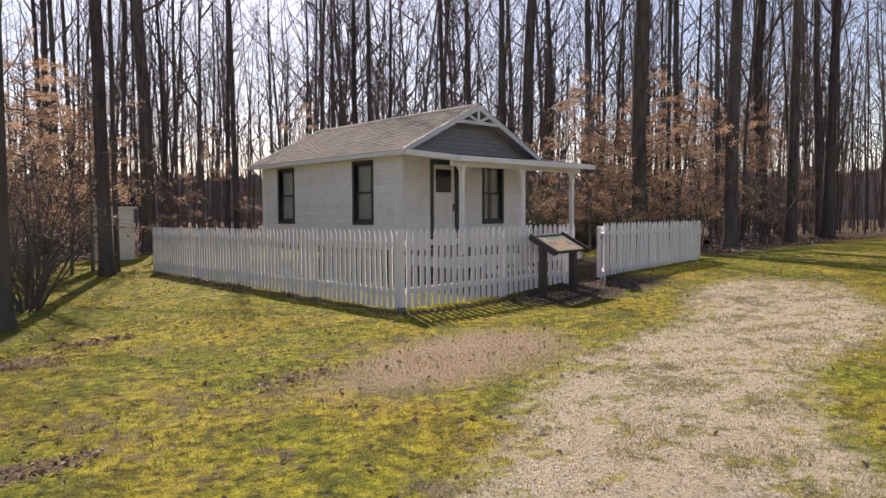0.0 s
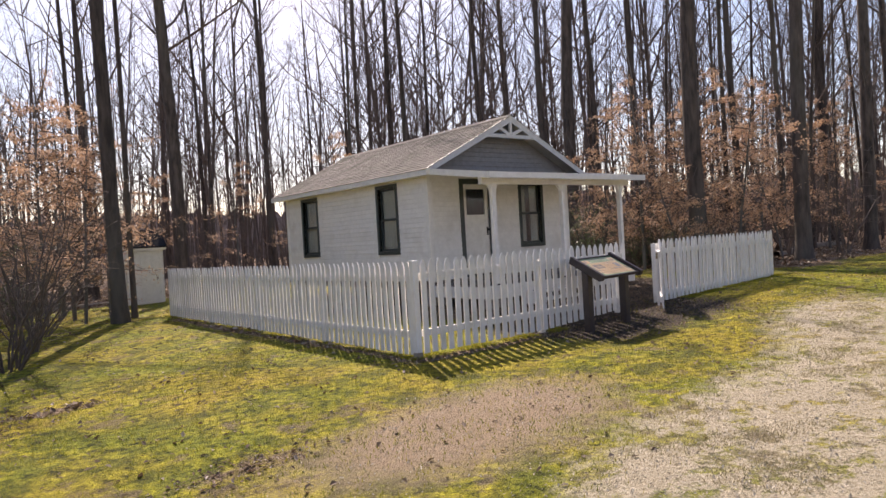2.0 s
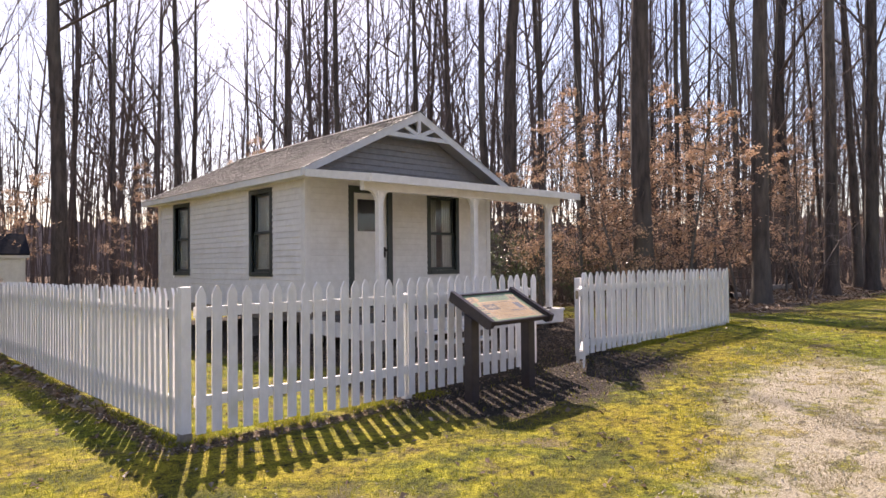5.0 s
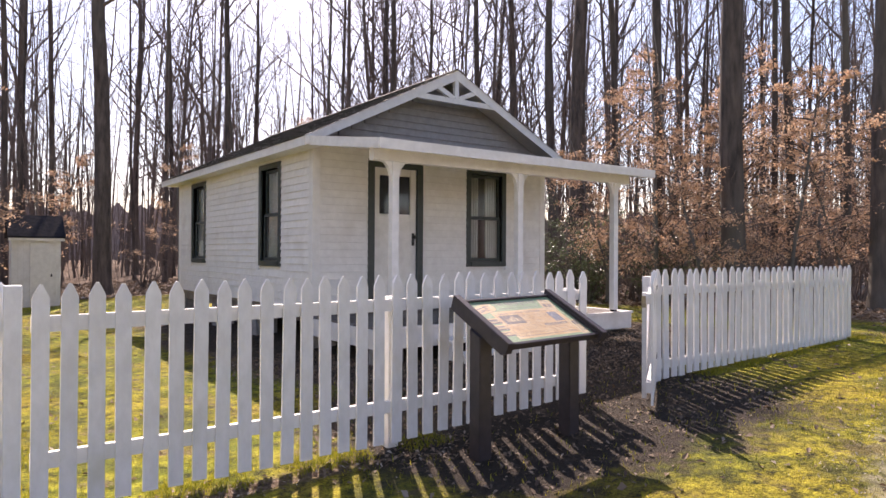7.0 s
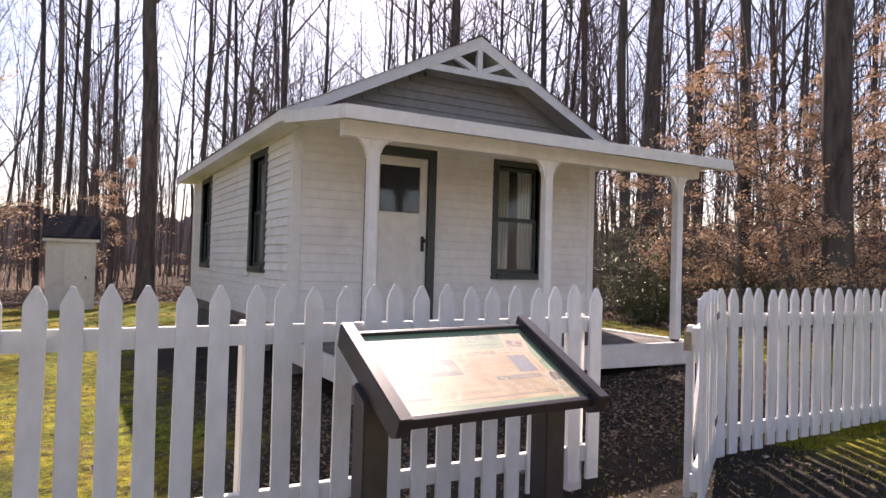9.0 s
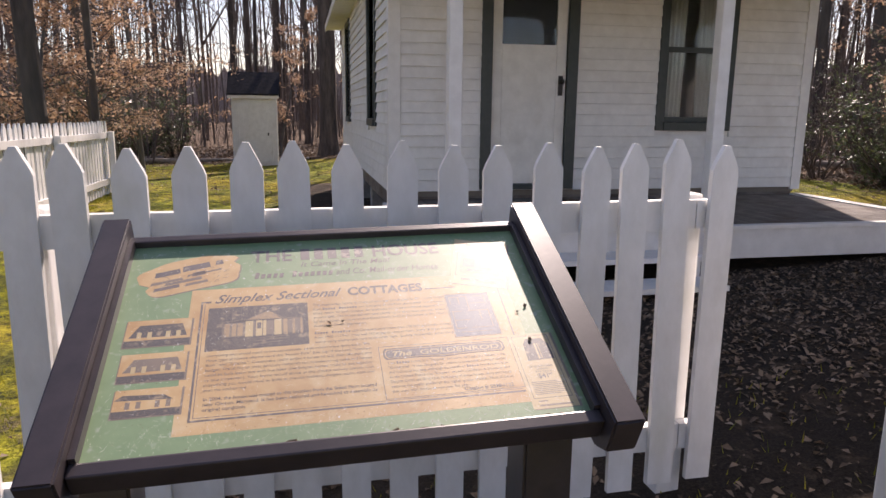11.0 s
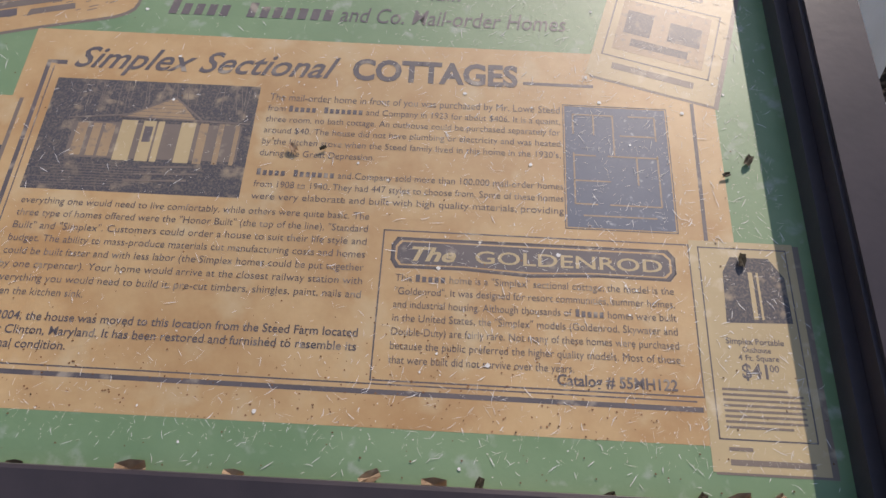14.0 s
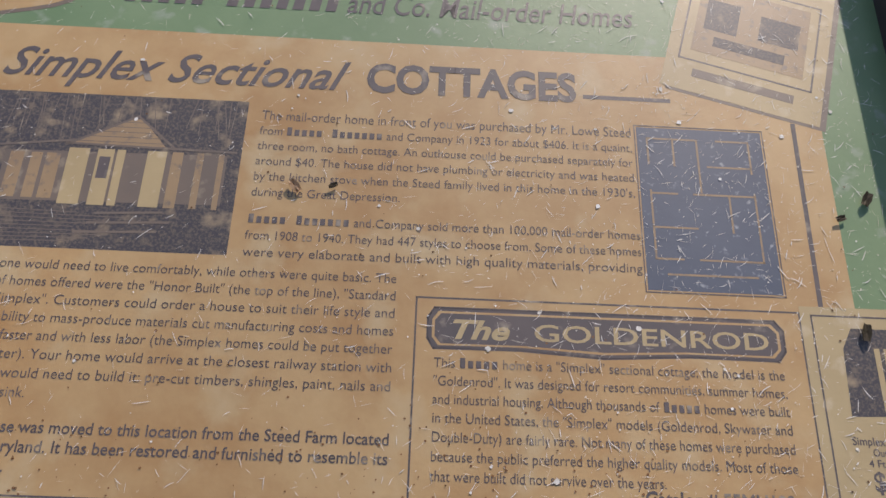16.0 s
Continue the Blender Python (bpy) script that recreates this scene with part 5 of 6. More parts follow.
def plant(name, meshes, m, label, category, group=""):
    t = thing(name, m, label, category, group)
    for me in meshes:
        ob = new(me.name.split(".")[0], me)
        ob.parent = t
    return t


TALL = [forest_tree(11 + i, 25 + 1.2 * i % 5, 0.21, 8 + i, 14, 5) for i in range(4)]
MID = [forest_tree(31 + i, 19 + i, 0.105, 6 + i * 0.7, 11, 4) for i in range(4)]
THIN = [forest_tree(51 + i, 11 + 1.5 * i, 0.048, 3 + i * 0.5, 9, 3, 0.6) for i in range(4)]
FORK = [forest_tree(71 + i, 22, 0.15, 4.5 + i, 17, 5, bark=BARKG, lean=0.06) for i in range(2)]
BEECHES = [beech_tree(91, 7.5, 0.06, 19), beech_tree(92, 6.0, 0.05, 19), beech_tree(93, 9.0, 0.075, 18)]
HOLLIES = [holly_bush(111, 2.6, 2.2, 15), holly_bush(112, 1.8, 2.0, 15), holly_bush(113, 3.4, 2.2, 13)]
SHRUBS = [bare_shrub(131, 2.4, 1.8, 14), bare_shrub(132, 1.6, 1.4, 12), bare_shrub(133, 3.4, 2.2, 16)]
originals = {}


def put_plant(name, meshes, x, y, turn, scale, label, category, group, wide=1.0):
    key = (name, meshes[0].name, label)
    s = Matrix.Diagonal((scale * wide, scale * wide, scale, 1))
    if key not in originals:
        originals[key] = plant(name, meshes, pose(x, y, gz(x, y), 0, 0, turn) @ s, label, category, group)
        return originals[key]
    o = originals[key]
    t = thing(name, pose(x, y, gz(x, y), 0, 0, turn) @ s, label, category, group)
    for c in o.children:
        k = new(c.name.split(".")[0], c.data)
        k.parent = t
    return t


TREE_L = "tall bare forest tree with dark furrowed bark"
# trees that stand by themselves round the clearing: x, y, stem radius, variant
STANDING = ((-4.68, 3.6, 0.17, 0), (-1.0, 10.9, 0.18, 1), (4.3, 22.7, 0.31, 2), (13.6, 3.85, 0.26, 3), (16.4, 2.1, 0.23, 0), (28.7, 6.0, 0.30, 1), (22.5, 2.4, 0.22, 2), (17.1, 11.8, 0.28, 3),
            (-0.4, 12.0, 0.07, 1), (17.5, 4.6, 0.13, 1), (21.5, 5.0, 0.12, 0), (19.0, 14.6, 0.19, 1), (16.4, 7.9, 0.15, 2), (22.8, 14.8, 0.17, 3), (21.0, 19.2, 0.19, 0), (29.8, 30.5, 0.20, 1),
            (17.0, 23.2, 0.17, 2), (15.7, 26.2, 0.10, 3), (16.5, 40.6, 0.20, 0), (10.0, 35.5, 0.14, 1), (9.0, 40.2, 0.20, 2), (7.9, 28.7, 0.11, 3), (9.8, 25.5, 0.16, 0), (19.7, 28.0, 0.22, 1),
            (3.7, 32.4, 0.14, 2), (1.5, 25.8, 0.13, 3), (2.4, 31.4, 0.20, 0), (-2.85, 20.5, 0.15, 1), (-3.5, 26.6, 0.17, 2), (0.9, 26.0, 0.11, 3), (27.5, 2.6, 0.24, 0), (31.0, 4.1, 0.20, 1), (18.5, 5.6, 0.09, 2))
for x, y, r, v in STANDING:
    put_plant("tree", TALL[v], x, y, 57 * v + 31 * x, 1.0, TREE_L, "tree", "trees round the clearing", wide=r / 0.21)
rng = random.Random(5)
placed = [(x, y) for x, y, r, v in STANDING] + [(2, 19)]


def in_woods(x, y):
    if -9 < x < 12.8 and -15 < y < 20.6:
        return False
    if 12.8 <= x < 31 and -13 < y < 0.07 * x + 0.6:
        return False
    if x <= -9 and -13 < y < -4:
        return False
    return True


def spot(lo, hi, gap):
    for _ in range(200):
        a, d = rng.uniform(0, 2 * math.pi), rng.uniform(lo, hi)
        if rng.random() > 0.25 and math.cos(a - 0.85) < 0.25:
            continue
        if 1.05 < a < 1.95 and rng.random() < 0.1:
            continue
        x, y = 4 + d * math.cos(a), 4 + d * math.sin(a)
        if in_woods(x, y) and all((x - p) ** 2 + (y - q) ** 2 > gap * gap for p, q in placed):
            placed.append((x, y))
            return x, y
    return None


for count, lo, hi, gap, kinds, label in ((22, 20, 50, 2.4, TALL + FORK, TREE_L), (66, 15, 48, 1.6, MID, "slim bare forest tree"), (88, 11, 40, 0.9, THIN, "thin bare young tree")):
    for i in range(count):
        s = spot(lo, hi, gap)
        if s:
            put_plant("tree", kinds[i % len(kinds)], *s, rng.uniform(0, 360), rng.uniform(0.85, 1.15), label, "tree", "forest trees", wide=rng.uniform(0.42, 0.80))
for x, y, v, sc in ((13.2, 5.6, 0, 0.95), (12.7, 4.0, 1, 0.8), (14.6, 3.2, 1, 1.0), (13.6, 7.4, 2, 0.75), (15.8, 5.0, 0, 1.0), (16.2, 7.2, 2, 0.9), (19.5, 4.9, 0, 1.0), (21.5, 6.0, 1, 1.2), (18.0, 3.5, 1, 0.9), (24.5, 4.6, 0, 0.9),
                    (-2.2, 13.6, 0, 0.95), (-1.6, 15.6, 1, 1.1), (-3.8, 12.0, 1, 1.0), (-1.9, 19.4, 2, 0.8), (2.6, 23.5, 1, 1.1), (-5.8, 13.2, 0, 1.0), (7.2, 23.6, 0, 0.9), (26.0, 8.0, 2, 1.0), (-4.8, 17.5, 2, 0.9), (-0.7, 13.2, 2, 0.8), (-1.3, 15.0, 0, 1.0), (-1.6, 11.9, 1, 1.0), (-1.0, 18.4, 2, 1.0), (12.9, 6.7, 1, 0.8), (14.1, 4.5, 0, 0.7), (15.0, 6.2, 1, 0.9), (17.2, 6.2, 0, 1.0), (19.0, 6.6, 2, 0.9), (11.6, 22.4, 0, 1.1)):
    put_plant("beech_tree", BEECHES[v], x, y, x * 77, sc, "young beech holding dry orange leaves", "tree", "young beeches")
for x, y, v, sc in ((14.3, 8.6, 0, 1.0), (15.5, 11.0, 2, 0.9), (13.9, 12.5, 1, 1.2), (17.5, 9.2, 0, 0.9), (-1.2, 21.8, 0, 1.1), (-3.6, 20.5, 2, 1.0),
                    (-6.0, 19.0, 0, 1.2), (14.8, 6.6, 1, 0.9), (20.0, 8.0, 1, 1.2), (18.0, 13.0, 2, 1.0), (-2.4, 21.2, 1, 1.4), (-5.0, 21.6, 2, 1.1), (13.4, 8.0, 1, 1.0), (13.2, 10.8, 0, 0.9), (-3.5, 16.8, 2, 0.95), (-2.5, 17.4, 0, 1.1)):
    put_plant("holly_bush", HOLLIES[v], x, y + (3.2 if y > 20 and x < 9 else 0.0), x * 53, sc, "glossy green holly bush at the wood's edge", "bush", "holly bushes")
for x, y, v, sc in ((-3.9, 5.6, 0, 1.25), (-3.4, 7.4, 2, 1.0), (-2.9, 10.0, 0, 1.1), (-3.4, 17.5, 1, 1.2), (-7.0, 8.5, 2, 1.0), (13.4, 9.9, 0, 1.0), (14.2, 3.4, 1, 1.0), (19.0, 3.7, 1, 1.3), (12.9, 14.2, 2, 0.9), (-4.6, 14.0, 0, 1.3),
                    (6.5, 26.0, 0, 1.2), (2.6, 25.8, 1, 1.0), (22.5, 5.0, 0, 1.0), (-7.5, 14.5, 2, 1.1), (10.5, 25.5, 2, 1.0), (-8.0, 5.5, 0, 1.3)):
    put_plant("bare_shrub", SHRUBS[v], x, y, x * 41, sc, "leafless tangled understorey shrub", "bush", "bare shrubs")


def spike(vs, fs, p, d, r):
    """One fine twig: a slim three-sided cone."""
    b = len(vs)
    u = d.orthogonal().normalized() * r
    w = d.cross(u).normalized() * r
    vs.extend((p + u, p - u * 0.5 + w * 0.87, p - u * 0.5 - w * 0.87, p + d))
    fs.extend(((b, b + 1, b + 3), (b + 1, b + 2, b + 3), (b + 2, b, b + 3)))


def far_tree(seed, height, r0):
    """A plain bare tree for the far woods: stem, limbs and twigs in few faces."""
    rng = random.Random(seed)
    vs, fs = [], []
    pts = limb_path(rng, Vector((0, 0, -0.3)), Vector((rng.gauss(0, 0.04), rng.gauss(0, 0.04), 1)), height, 6, 0.035, 0.03)
    tube(vs, fs, pts, [r0 * (1 - 0.8 * i / 6) for i in range(7)], 5)
    for j in range(11):
        k = 1.6 + 4.2 * (j + rng.random()) / 11
        i = int(k)
        o = pts[i].lerp(pts[min(i + 1, 6)], k - i)
        a = rng.uniform(0, 2 * math.pi)
        L = (height - o.z) * rng.uniform(0.3, 0.6) + 1.2
        lp = limb_path(rng, o, Vector((math.cos(a), math.sin(a), rng.uniform(0.6, 1.6))), L, 3, 0.15, 0.05)
        br = 0.012 + L * 0.007
        tube(vs, fs, lp, [br, br * 0.7, br * 0.45, br * 0.2], 3)
        for _ in range(5):
            q = rng.randint(1, 3)
            a2 = rng.uniform(0, 2 * math.pi)
            tw = limb_path(rng, lp[q], Vector((math.cos(a2), math.sin(a2), rng.uniform(0.2, 1.4))), L * rng.uniform(0.25, 0.5), 2, 0.2, 0.0)
            tube(vs, fs, tw, [0.014, 0.010, 0.005], 3)
            for _ in range(2):
                spike(vs, fs, tw[rng.randint(1, 2)], Vector((rng.gauss(0, 1), rng.gauss(0, 1), rng.uniform(0.2, 1.6))).normalized() * rng.uniform(0.5, 1.3), 0.009)
    return np.array([tuple(v) for v in vs]), fs


def far_pole(seed, height, r0):
    """A slender young tree of the far woods with fine ascending twigs."""
    rng = random.Random(seed)
    vs, fs = [], []
    pts = limb_path(rng, Vector((0, 0, -0.3)), Vector((rng.gauss(0, 0.06), rng.gauss(0, 0.06), 1)), height, 4, 0.05, 0.02)
    tube(vs, fs, pts, [r0, r0 * 0.85, r0 * 0.65, r0 * 0.4, r0 * 0.12], 4)
    for j in range(16):
        k = 0.8 + 3.1 * (j + rng.random()) / 16
        i = int(k)
        o = pts[i].lerp(pts[min(i + 1, 4)], k - i)
        a = rng.uniform(0, 2 * math.pi)
        d = Vector((math.cos(a), math.sin(a), rng.uniform(0.3, 1.5))).normalized() * rng.uniform(0.7, 2.2)
        spike(vs, fs, o, d, 0.011)
        for _ in range(3):
            spike(vs, fs, o + d * rng.uniform(0.3, 0.8), (d.normalized() + Vector((rng.gauss(0, 0.6), rng.gauss(0, 0.6), 0.4))) * rng.uniform(0.3, 0.8), 0.007)
    return np.array([tuple(v) for v in vs]), fs


def far_woods():
    """The woods beyond, out to the distance, as one mass."""
    V, F, off = [], [], 0
    r = np.random.RandomState(3)
    kinds = [far_tree(200 + i, 17 + 2 * (i % 5), 0.07 + 0.03 * (i % 4)) for i in range(10)]
    for i in range(500):
        a, d = (r.uniform(-0.6, 2.3) if i % 8 else r.uniform(0, 2 * np.pi)), 26 + 76 * r.uniform(0, 1) ** 0.75
        x, y = 4 + d * np.cos(a), 4 + d * np.sin(a)
        if not in_woods(x, y) or (1.05 < a < 1.95 and r.uniform() < 0.2):
            continue
        t, s = r.uniform(0, 6.28), r.uniform(0.8, 1.35)
        c, n = np.cos(t), np.sin(t)
        co, fa = kinds[i % 10]
        p = co * s
        V.append(np.stack([p[:, 0] * c - p[:, 1] * n + x, p[:, 0] * n + p[:, 1] * c + y, p[:, 2] + gz(x, y)], -1))
        F += [[k + off for k in f] for f in fa]
        off += len(p)
    poles = [far_pole(240 + i, 9 + 1.6 * (i % 6), 0.030 + 0.012 * (i % 4)) for i in range(12)]
    for i in range(1500):
        a, d = r.uniform(-0.6, 2.3), 22 + 80 * r.uniform(0, 1) ** 0.8
        x, y = 4 + d * np.cos(a), 4 + d * np.sin(a)
        if not in_woods(x, y):
            continue
        t, s = r.uniform(0, 6.28), r.uniform(0.8, 1.35)
        c, n = np.cos(t), np.sin(t)
        co, fa = poles[i % 12]
        p = co * s
        V.append(np.stack([p[:, 0] * c - p[:, 1] * n + x, p[:, 0] * n + p[:, 1] * c + y, p[:, 2] + gz(x, y)], -1))
        F += [[k + off for k in f] for f in fa]
        off += len(p)
    rng = random.Random(12)
    bv, bf = [], []
    for _ in range(5200):
        a, d = rng.uniform(-0.5, 2.3), 20 + 75 * rng.random() ** 0.9
        x, y = 4 + d * math.cos(a), 4 + d * math.sin(a)
        if in_woods(x, y):
            h = rng.uniform(0.8, 4.5) * (0.6 + d / 80)
            spike(bv, bf, Vector((x, y, float(gz(x, y)) - 0.05)), Vector((rng.gauss(0, 0.22), rng.gauss(0, 0.22), 1)) * h, 0.006 + 0.00014 * d)
    V.append(np.array([tuple(v) for v in bv]))
    F += [[k + off for k in f] for f in bf]
    me = bpy.data.meshes.new("far_woods")
    me.from_pydata(np.concatenate(V).tolist(), [], F)
    me.materials.append(TWIG)
    tagged(new("far_woods", me), "distant bare grey-brown winter woodland", "woods", kind="stuff")


far_woods()


def undergrowth():
    """Brush and brambles between the trees, as one mass."""
    V, F, off = [], [], 0
    r = np.random.RandomState(8)
    src = []
    for (me,) in (bare_shrub(141, 1.9, 1.7, 7), bare_shrub(142, 2.6, 1.6, 7)):
        co = np.empty(len(me.vertices) * 3)
        me.vertices.foreach_get("co", co)
        src.append((co.reshape(-1, 3), np.array([list(p.vertices) for p in me.polygons])))
    n = 0
    while n < 60:
        a, d = r.uniform(-0.3, 2.4), 11 + 30 * r.uniform(0, 1) ** 1.2
        x, y = 4 + d * np.cos(a), 4 + d * np.sin(a)
        if not in_woods(x, y) or (1.2 < a < 1.75 and d < 40):
            continue
        n += 1
        t, s = r.uniform(0, 6.28), r.uniform(0.8, 1.7)
        c, q = np.cos(t), np.sin(t)
        co, fa = src[n % 2]
        p = co * s
        V.append(np.stack([p[:, 0] * c - p[:, 1] * q + x, p[:, 0] * q + p[:, 1] * c + y, p[:, 2] + gz(x, y)], -1))
        F.append(fa + off)
        off += len(p)
    me = bpy.data.meshes.new("undergrowth")
    me.from_pydata(np.concatenate(V).tolist(), [], np.concatenate(F).tolist())
    me.materials.append(TWIG)
    tagged(new("undergrowth", me), "tangled leafless brush between the trees", "undergrowth", kind="stuff")


undergrowth()


def backdrop():
    """Distant tree line all round, uneven on top."""
    bm = bmesh.new()
    n = 1400
    rows = []
    r = random.Random(4)
    for i in range(n):
        a = 2 * math.pi * i / n
        c, s = math.cos(a), math.sin(a)
        top = 8.5 + 1.2 * noise.noise((c * 30, s * 30, 0)) + r.uniform(-0.9, 0.9)
        rows.append([bm.verts.new((4 + c * 118, 4 + s * 118, z)) for z in (-3, top * 0.6, top)])
    for i in range(n):
        p, q = rows[i], rows[(i + 1) % n]
        for k in range(2):
            bm.faces.new((p[k], q[k], q[k + 1], p[k + 1]))
    tagged(mesh_ob("backdrop", bm, mat("distant_woods", (0.40, 0.34, 0.315), (0.27, 0.23, 0.215), 1.2, 0.95, 0.0, stretch=(1, 1, 0.12))), "distant grey-brown tree line", "woods", kind="structure")


backdrop()
for i in range(34):
    # the thicker stand beyond the far end of the path
    x, y = 24 + 3.1 * (i % 9) + rng.uniform(-1.4, 1.4), 4.5 + 3.4 * (i // 9) + rng.uniform(-1.5, 1.5)
    if in_woods(x, y) and all((x - p) ** 2 + (y - q) ** 2 > 1.0 for p, q in placed):
        placed.append((x, y))
        put_plant("tree", (MID + THIN)[i % 8], x, y, rng.uniform(0, 360), rng.uniform(0.9, 1.15), "slim bare forest tree", "tree", "forest trees", wide=rng.uniform(0.6, 0.95))
for x, y, v, sc in ((25.5, 5.8, 0, 1.0), (28.5, 7.5, 1, 1.2), (31.0, 6.0, 2, 1.0)):
    put_plant("beech_tree", BEECHES[v], x, y, x * 77, sc, "young beech holding dry orange leaves", "tree", "young beeches")
for x, y, v, sc in ((27.0, 6.0, 2, 1.2), (30.0, 5.5, 0, 1.5), (33.5, 7.0, 2, 1.3), (36.0, 6.0, 0, 1.6), (24.0, 6.2, 2, 1.1)):
    put_plant("bare_shrub", SHRUBS[v], x, y, x * 41, sc, "leafless tangled understorey shrub", "bush", "bare shrubs")
LOGS = []
for x, y, L, r, ang in ((1.2, 21.4, 5.5, 0.09, 4), (-3.0, 22.5, 4.0, 0.12, 25), (14.5, 5.6, 3.0, 0.10, 70), (20.5, 4.4, 3.5, 0.14, 10), (26.0, 5.6, 4.5, 0.22, -20), (27.0, 6.6, 3.5, 0.18, 15), (15.8, 12.8, 4.0, 0.11, 120), (-6.5, 13.2, 4.5, 0.10, 40)):
    lr = random.Random(int(x * 10))
    vs, fs = [], []
    pts = limb_path(lr, Vector((-L / 2, 0, r * 0.6)), Vector((1, 0, 0)), L, 8, 0.05, 0.0)
    for p in pts:
        p.z = max(min(p.z, r * 0.9), r * 0.4)
    tube(vs, fs, pts, [r * (1 - 0.5 * i / 8) for i in range(9)], 8)
    for _ in range(4):
        i = lr.randint(2, 7)
        tube(vs, fs, limb_path(lr, pts[i], Vector((0.5, lr.uniform(-1, 1), lr.uniform(0.1, 0.8))), 0.7, 3, 0.1, 0), [r * 0.3, r * 0.2, r * 0.1, 0.004], 5)
    lo = new("fallen_log", to_mesh("fallen_log", vs, fs, LOG))
    lo.matrix_basis = pose(x, y, gz(x, y), 0, 0, ang)
    tagged(lo, "grey weathered fallen log among dead leaves", "log", "fallen logs")


# ---- pieces: clapboards, shingles, porch boards ----
board_meshes = {}


def clapboard(length, material, exposure):
    """A lapped board, thick at its lower edge, from x = 0 to its length, face towards -y."""
    key = (round(length, 3), material.name)
    if key not in board_meshes:
        bm = bmesh.new()
        prism(bm, [(-0.001, 0.0), (-0.0265, 0.0), (-0.0245, -0.003), (-0.004, exposure + 0.006), (-0.001, exposure + 0.006)], 0, length, axis="x")
        me = bpy.data.meshes.new("clapboard")
        bm.to_mesh(me)
        bm.free()
        me.materials.append(material)
        board_meshes[key] = me
    return board_meshes[key]


EXPO = 0.112


def lap_wall(parent, m, a0, a1, z0, z1, holes, material, edge=None, expo=EXPO):
    """Rows of clapboards on a wall; holes are (a0, a1, z0, z1); edge gives the ends of a row at a height."""
    z = z0
    while z < z1 - 0.03:
        lo, hi = (a0, a1) if edge is None else edge(z + expo)
        cuts = [(lo, hi)]
        for h in holes:
            if z + expo > h[2] + 0.01 and z < h[3] - 0.01:
                cuts = [c for p, q in cuts for c in ((p, min(q, h[0])), (max(p, h[1]), q)) if c[1] - c[0] > 0.02]
        for p, q in cuts:
            if q - p > 0.03:
                piece("clapboard", clapboard(q - p, material, expo), parent, m @ pose(p, 0, z))
        z += expo


grow = lambda h, f: (h[0] - f, h[1] + f, h[2] - f, h[3] + f)
lap_wall(walls["front"], pose(0, HY0, 0), HX0 + 0.091, HX1 - 0.091, WB, WT - 0.02, [(DX0 - 0.111, DX1 + 0.111, DZ0 - 0.06, DZ1 + 0.121), grow(FWIN, 0.089)], WHITE)
lap_wall(walls["side"], pose(HX0, 0, 0, 0, 0, -90), -HY1 + 0.101, -HY0 - 0.101, WB, WT - 0.06, [grow((-b, -a, c, d), 0.089) for a, b, c, d in SWIN], WHITE)
gable_part = [c for c in house.children if c.name.startswith("gable_wall")][0]
lap_wall(gable_part, pose(0, HY0, 0), 0, 0, WT + 0.06, RIDGE_Z - 0.2, [], GABLE, edge=lambda z: (RIDGE_X - max((RIDGE_Z - 0.10 - z) / SLOPE, 0), RIDGE_X + max((RIDGE_Z - 0.10 - z) / SLOPE, 0)))

# roof shingles: rows of small uneven tabs
rs = random.Random(12)
for side in (-1, 1):
    vs, fs = [], []
    run = math.hypot(EAVE + 0.03, SLOPE * (EAVE + 0.03))
    dx, dz = (EAVE + 0.03) / run, -SLOPE * (EAVE + 0.03) / run
    row, s = 0, run
    while s > 0.05:
        y = RY0 - 0.05 - rs.random() * 0.2
        while y < RY1 + 0.05:
            w = rs.uniform(0.20, 0.30)
            y0, y1 = max(y, RY0 - 0.05), min(y + w - 0.006, RY1 + 0.05)
            if y1 - y0 > 0.02:
                lift = 0.016 + rs.uniform(-0.002, 0.004)
                lowest = s + rs.uniform(-0.006, 0.006)
                b = len(vs)
                for dist, up in ((lowest, lift), (lowest, lift - 0.009), (max(s - 0.16, 0), 0.004)):
                    for yy in (y0, y1):
                        vs.append((RIDGE_X + side * dist * dx - side * dz * up, yy, RIDGE_Z + dist * dz + dx * up))
                for q in ((0, 1, 5, 4), (0, 2, 3, 1), (0, 4, 2), (1, 3, 5)):
                    fs.append([b + k for k in q])
            y += w
        s -= 0.14
        row += 1
    ob = new("shingle_course", to_mesh("shingle_course", vs, fs, SHINGLE, False))
    ob.parent = house
    tagged(ob, "weathered grey-brown roof shingles", kind="stuff")
bm = bmesh.new()
prism(bm, [(RIDGE_X - 0.14, RIDGE_Z - 0.04), (RIDGE_X, RIDGE_Z + 0.035), (RIDGE_X + 0.14, RIDGE_Z - 0.04), (RIDGE_X, RIDGE_Z + 0.022)], RY0 - 0.05, RY1 + 0.05)
part("ridge_cap", bm, SHINGLE, house)

# porch floor boards
bw = 0.085
plank = boxes((0, bw - 0.006, PY0 + 0.065, HY0 - 0.006, 0.0, 0.024), bev=0.003)
plank_me = bpy.data.meshes.new("plank")
plank.to_mesh(plank_me)
plank.free()
plank_me.materials.append(PORCH)
x = PX0 + 0.052
while x + bw < PX1 - 0.12:
    piece("plank", plank_me, deck, pose(x, 0, PZ - 0.027))
    x += bw


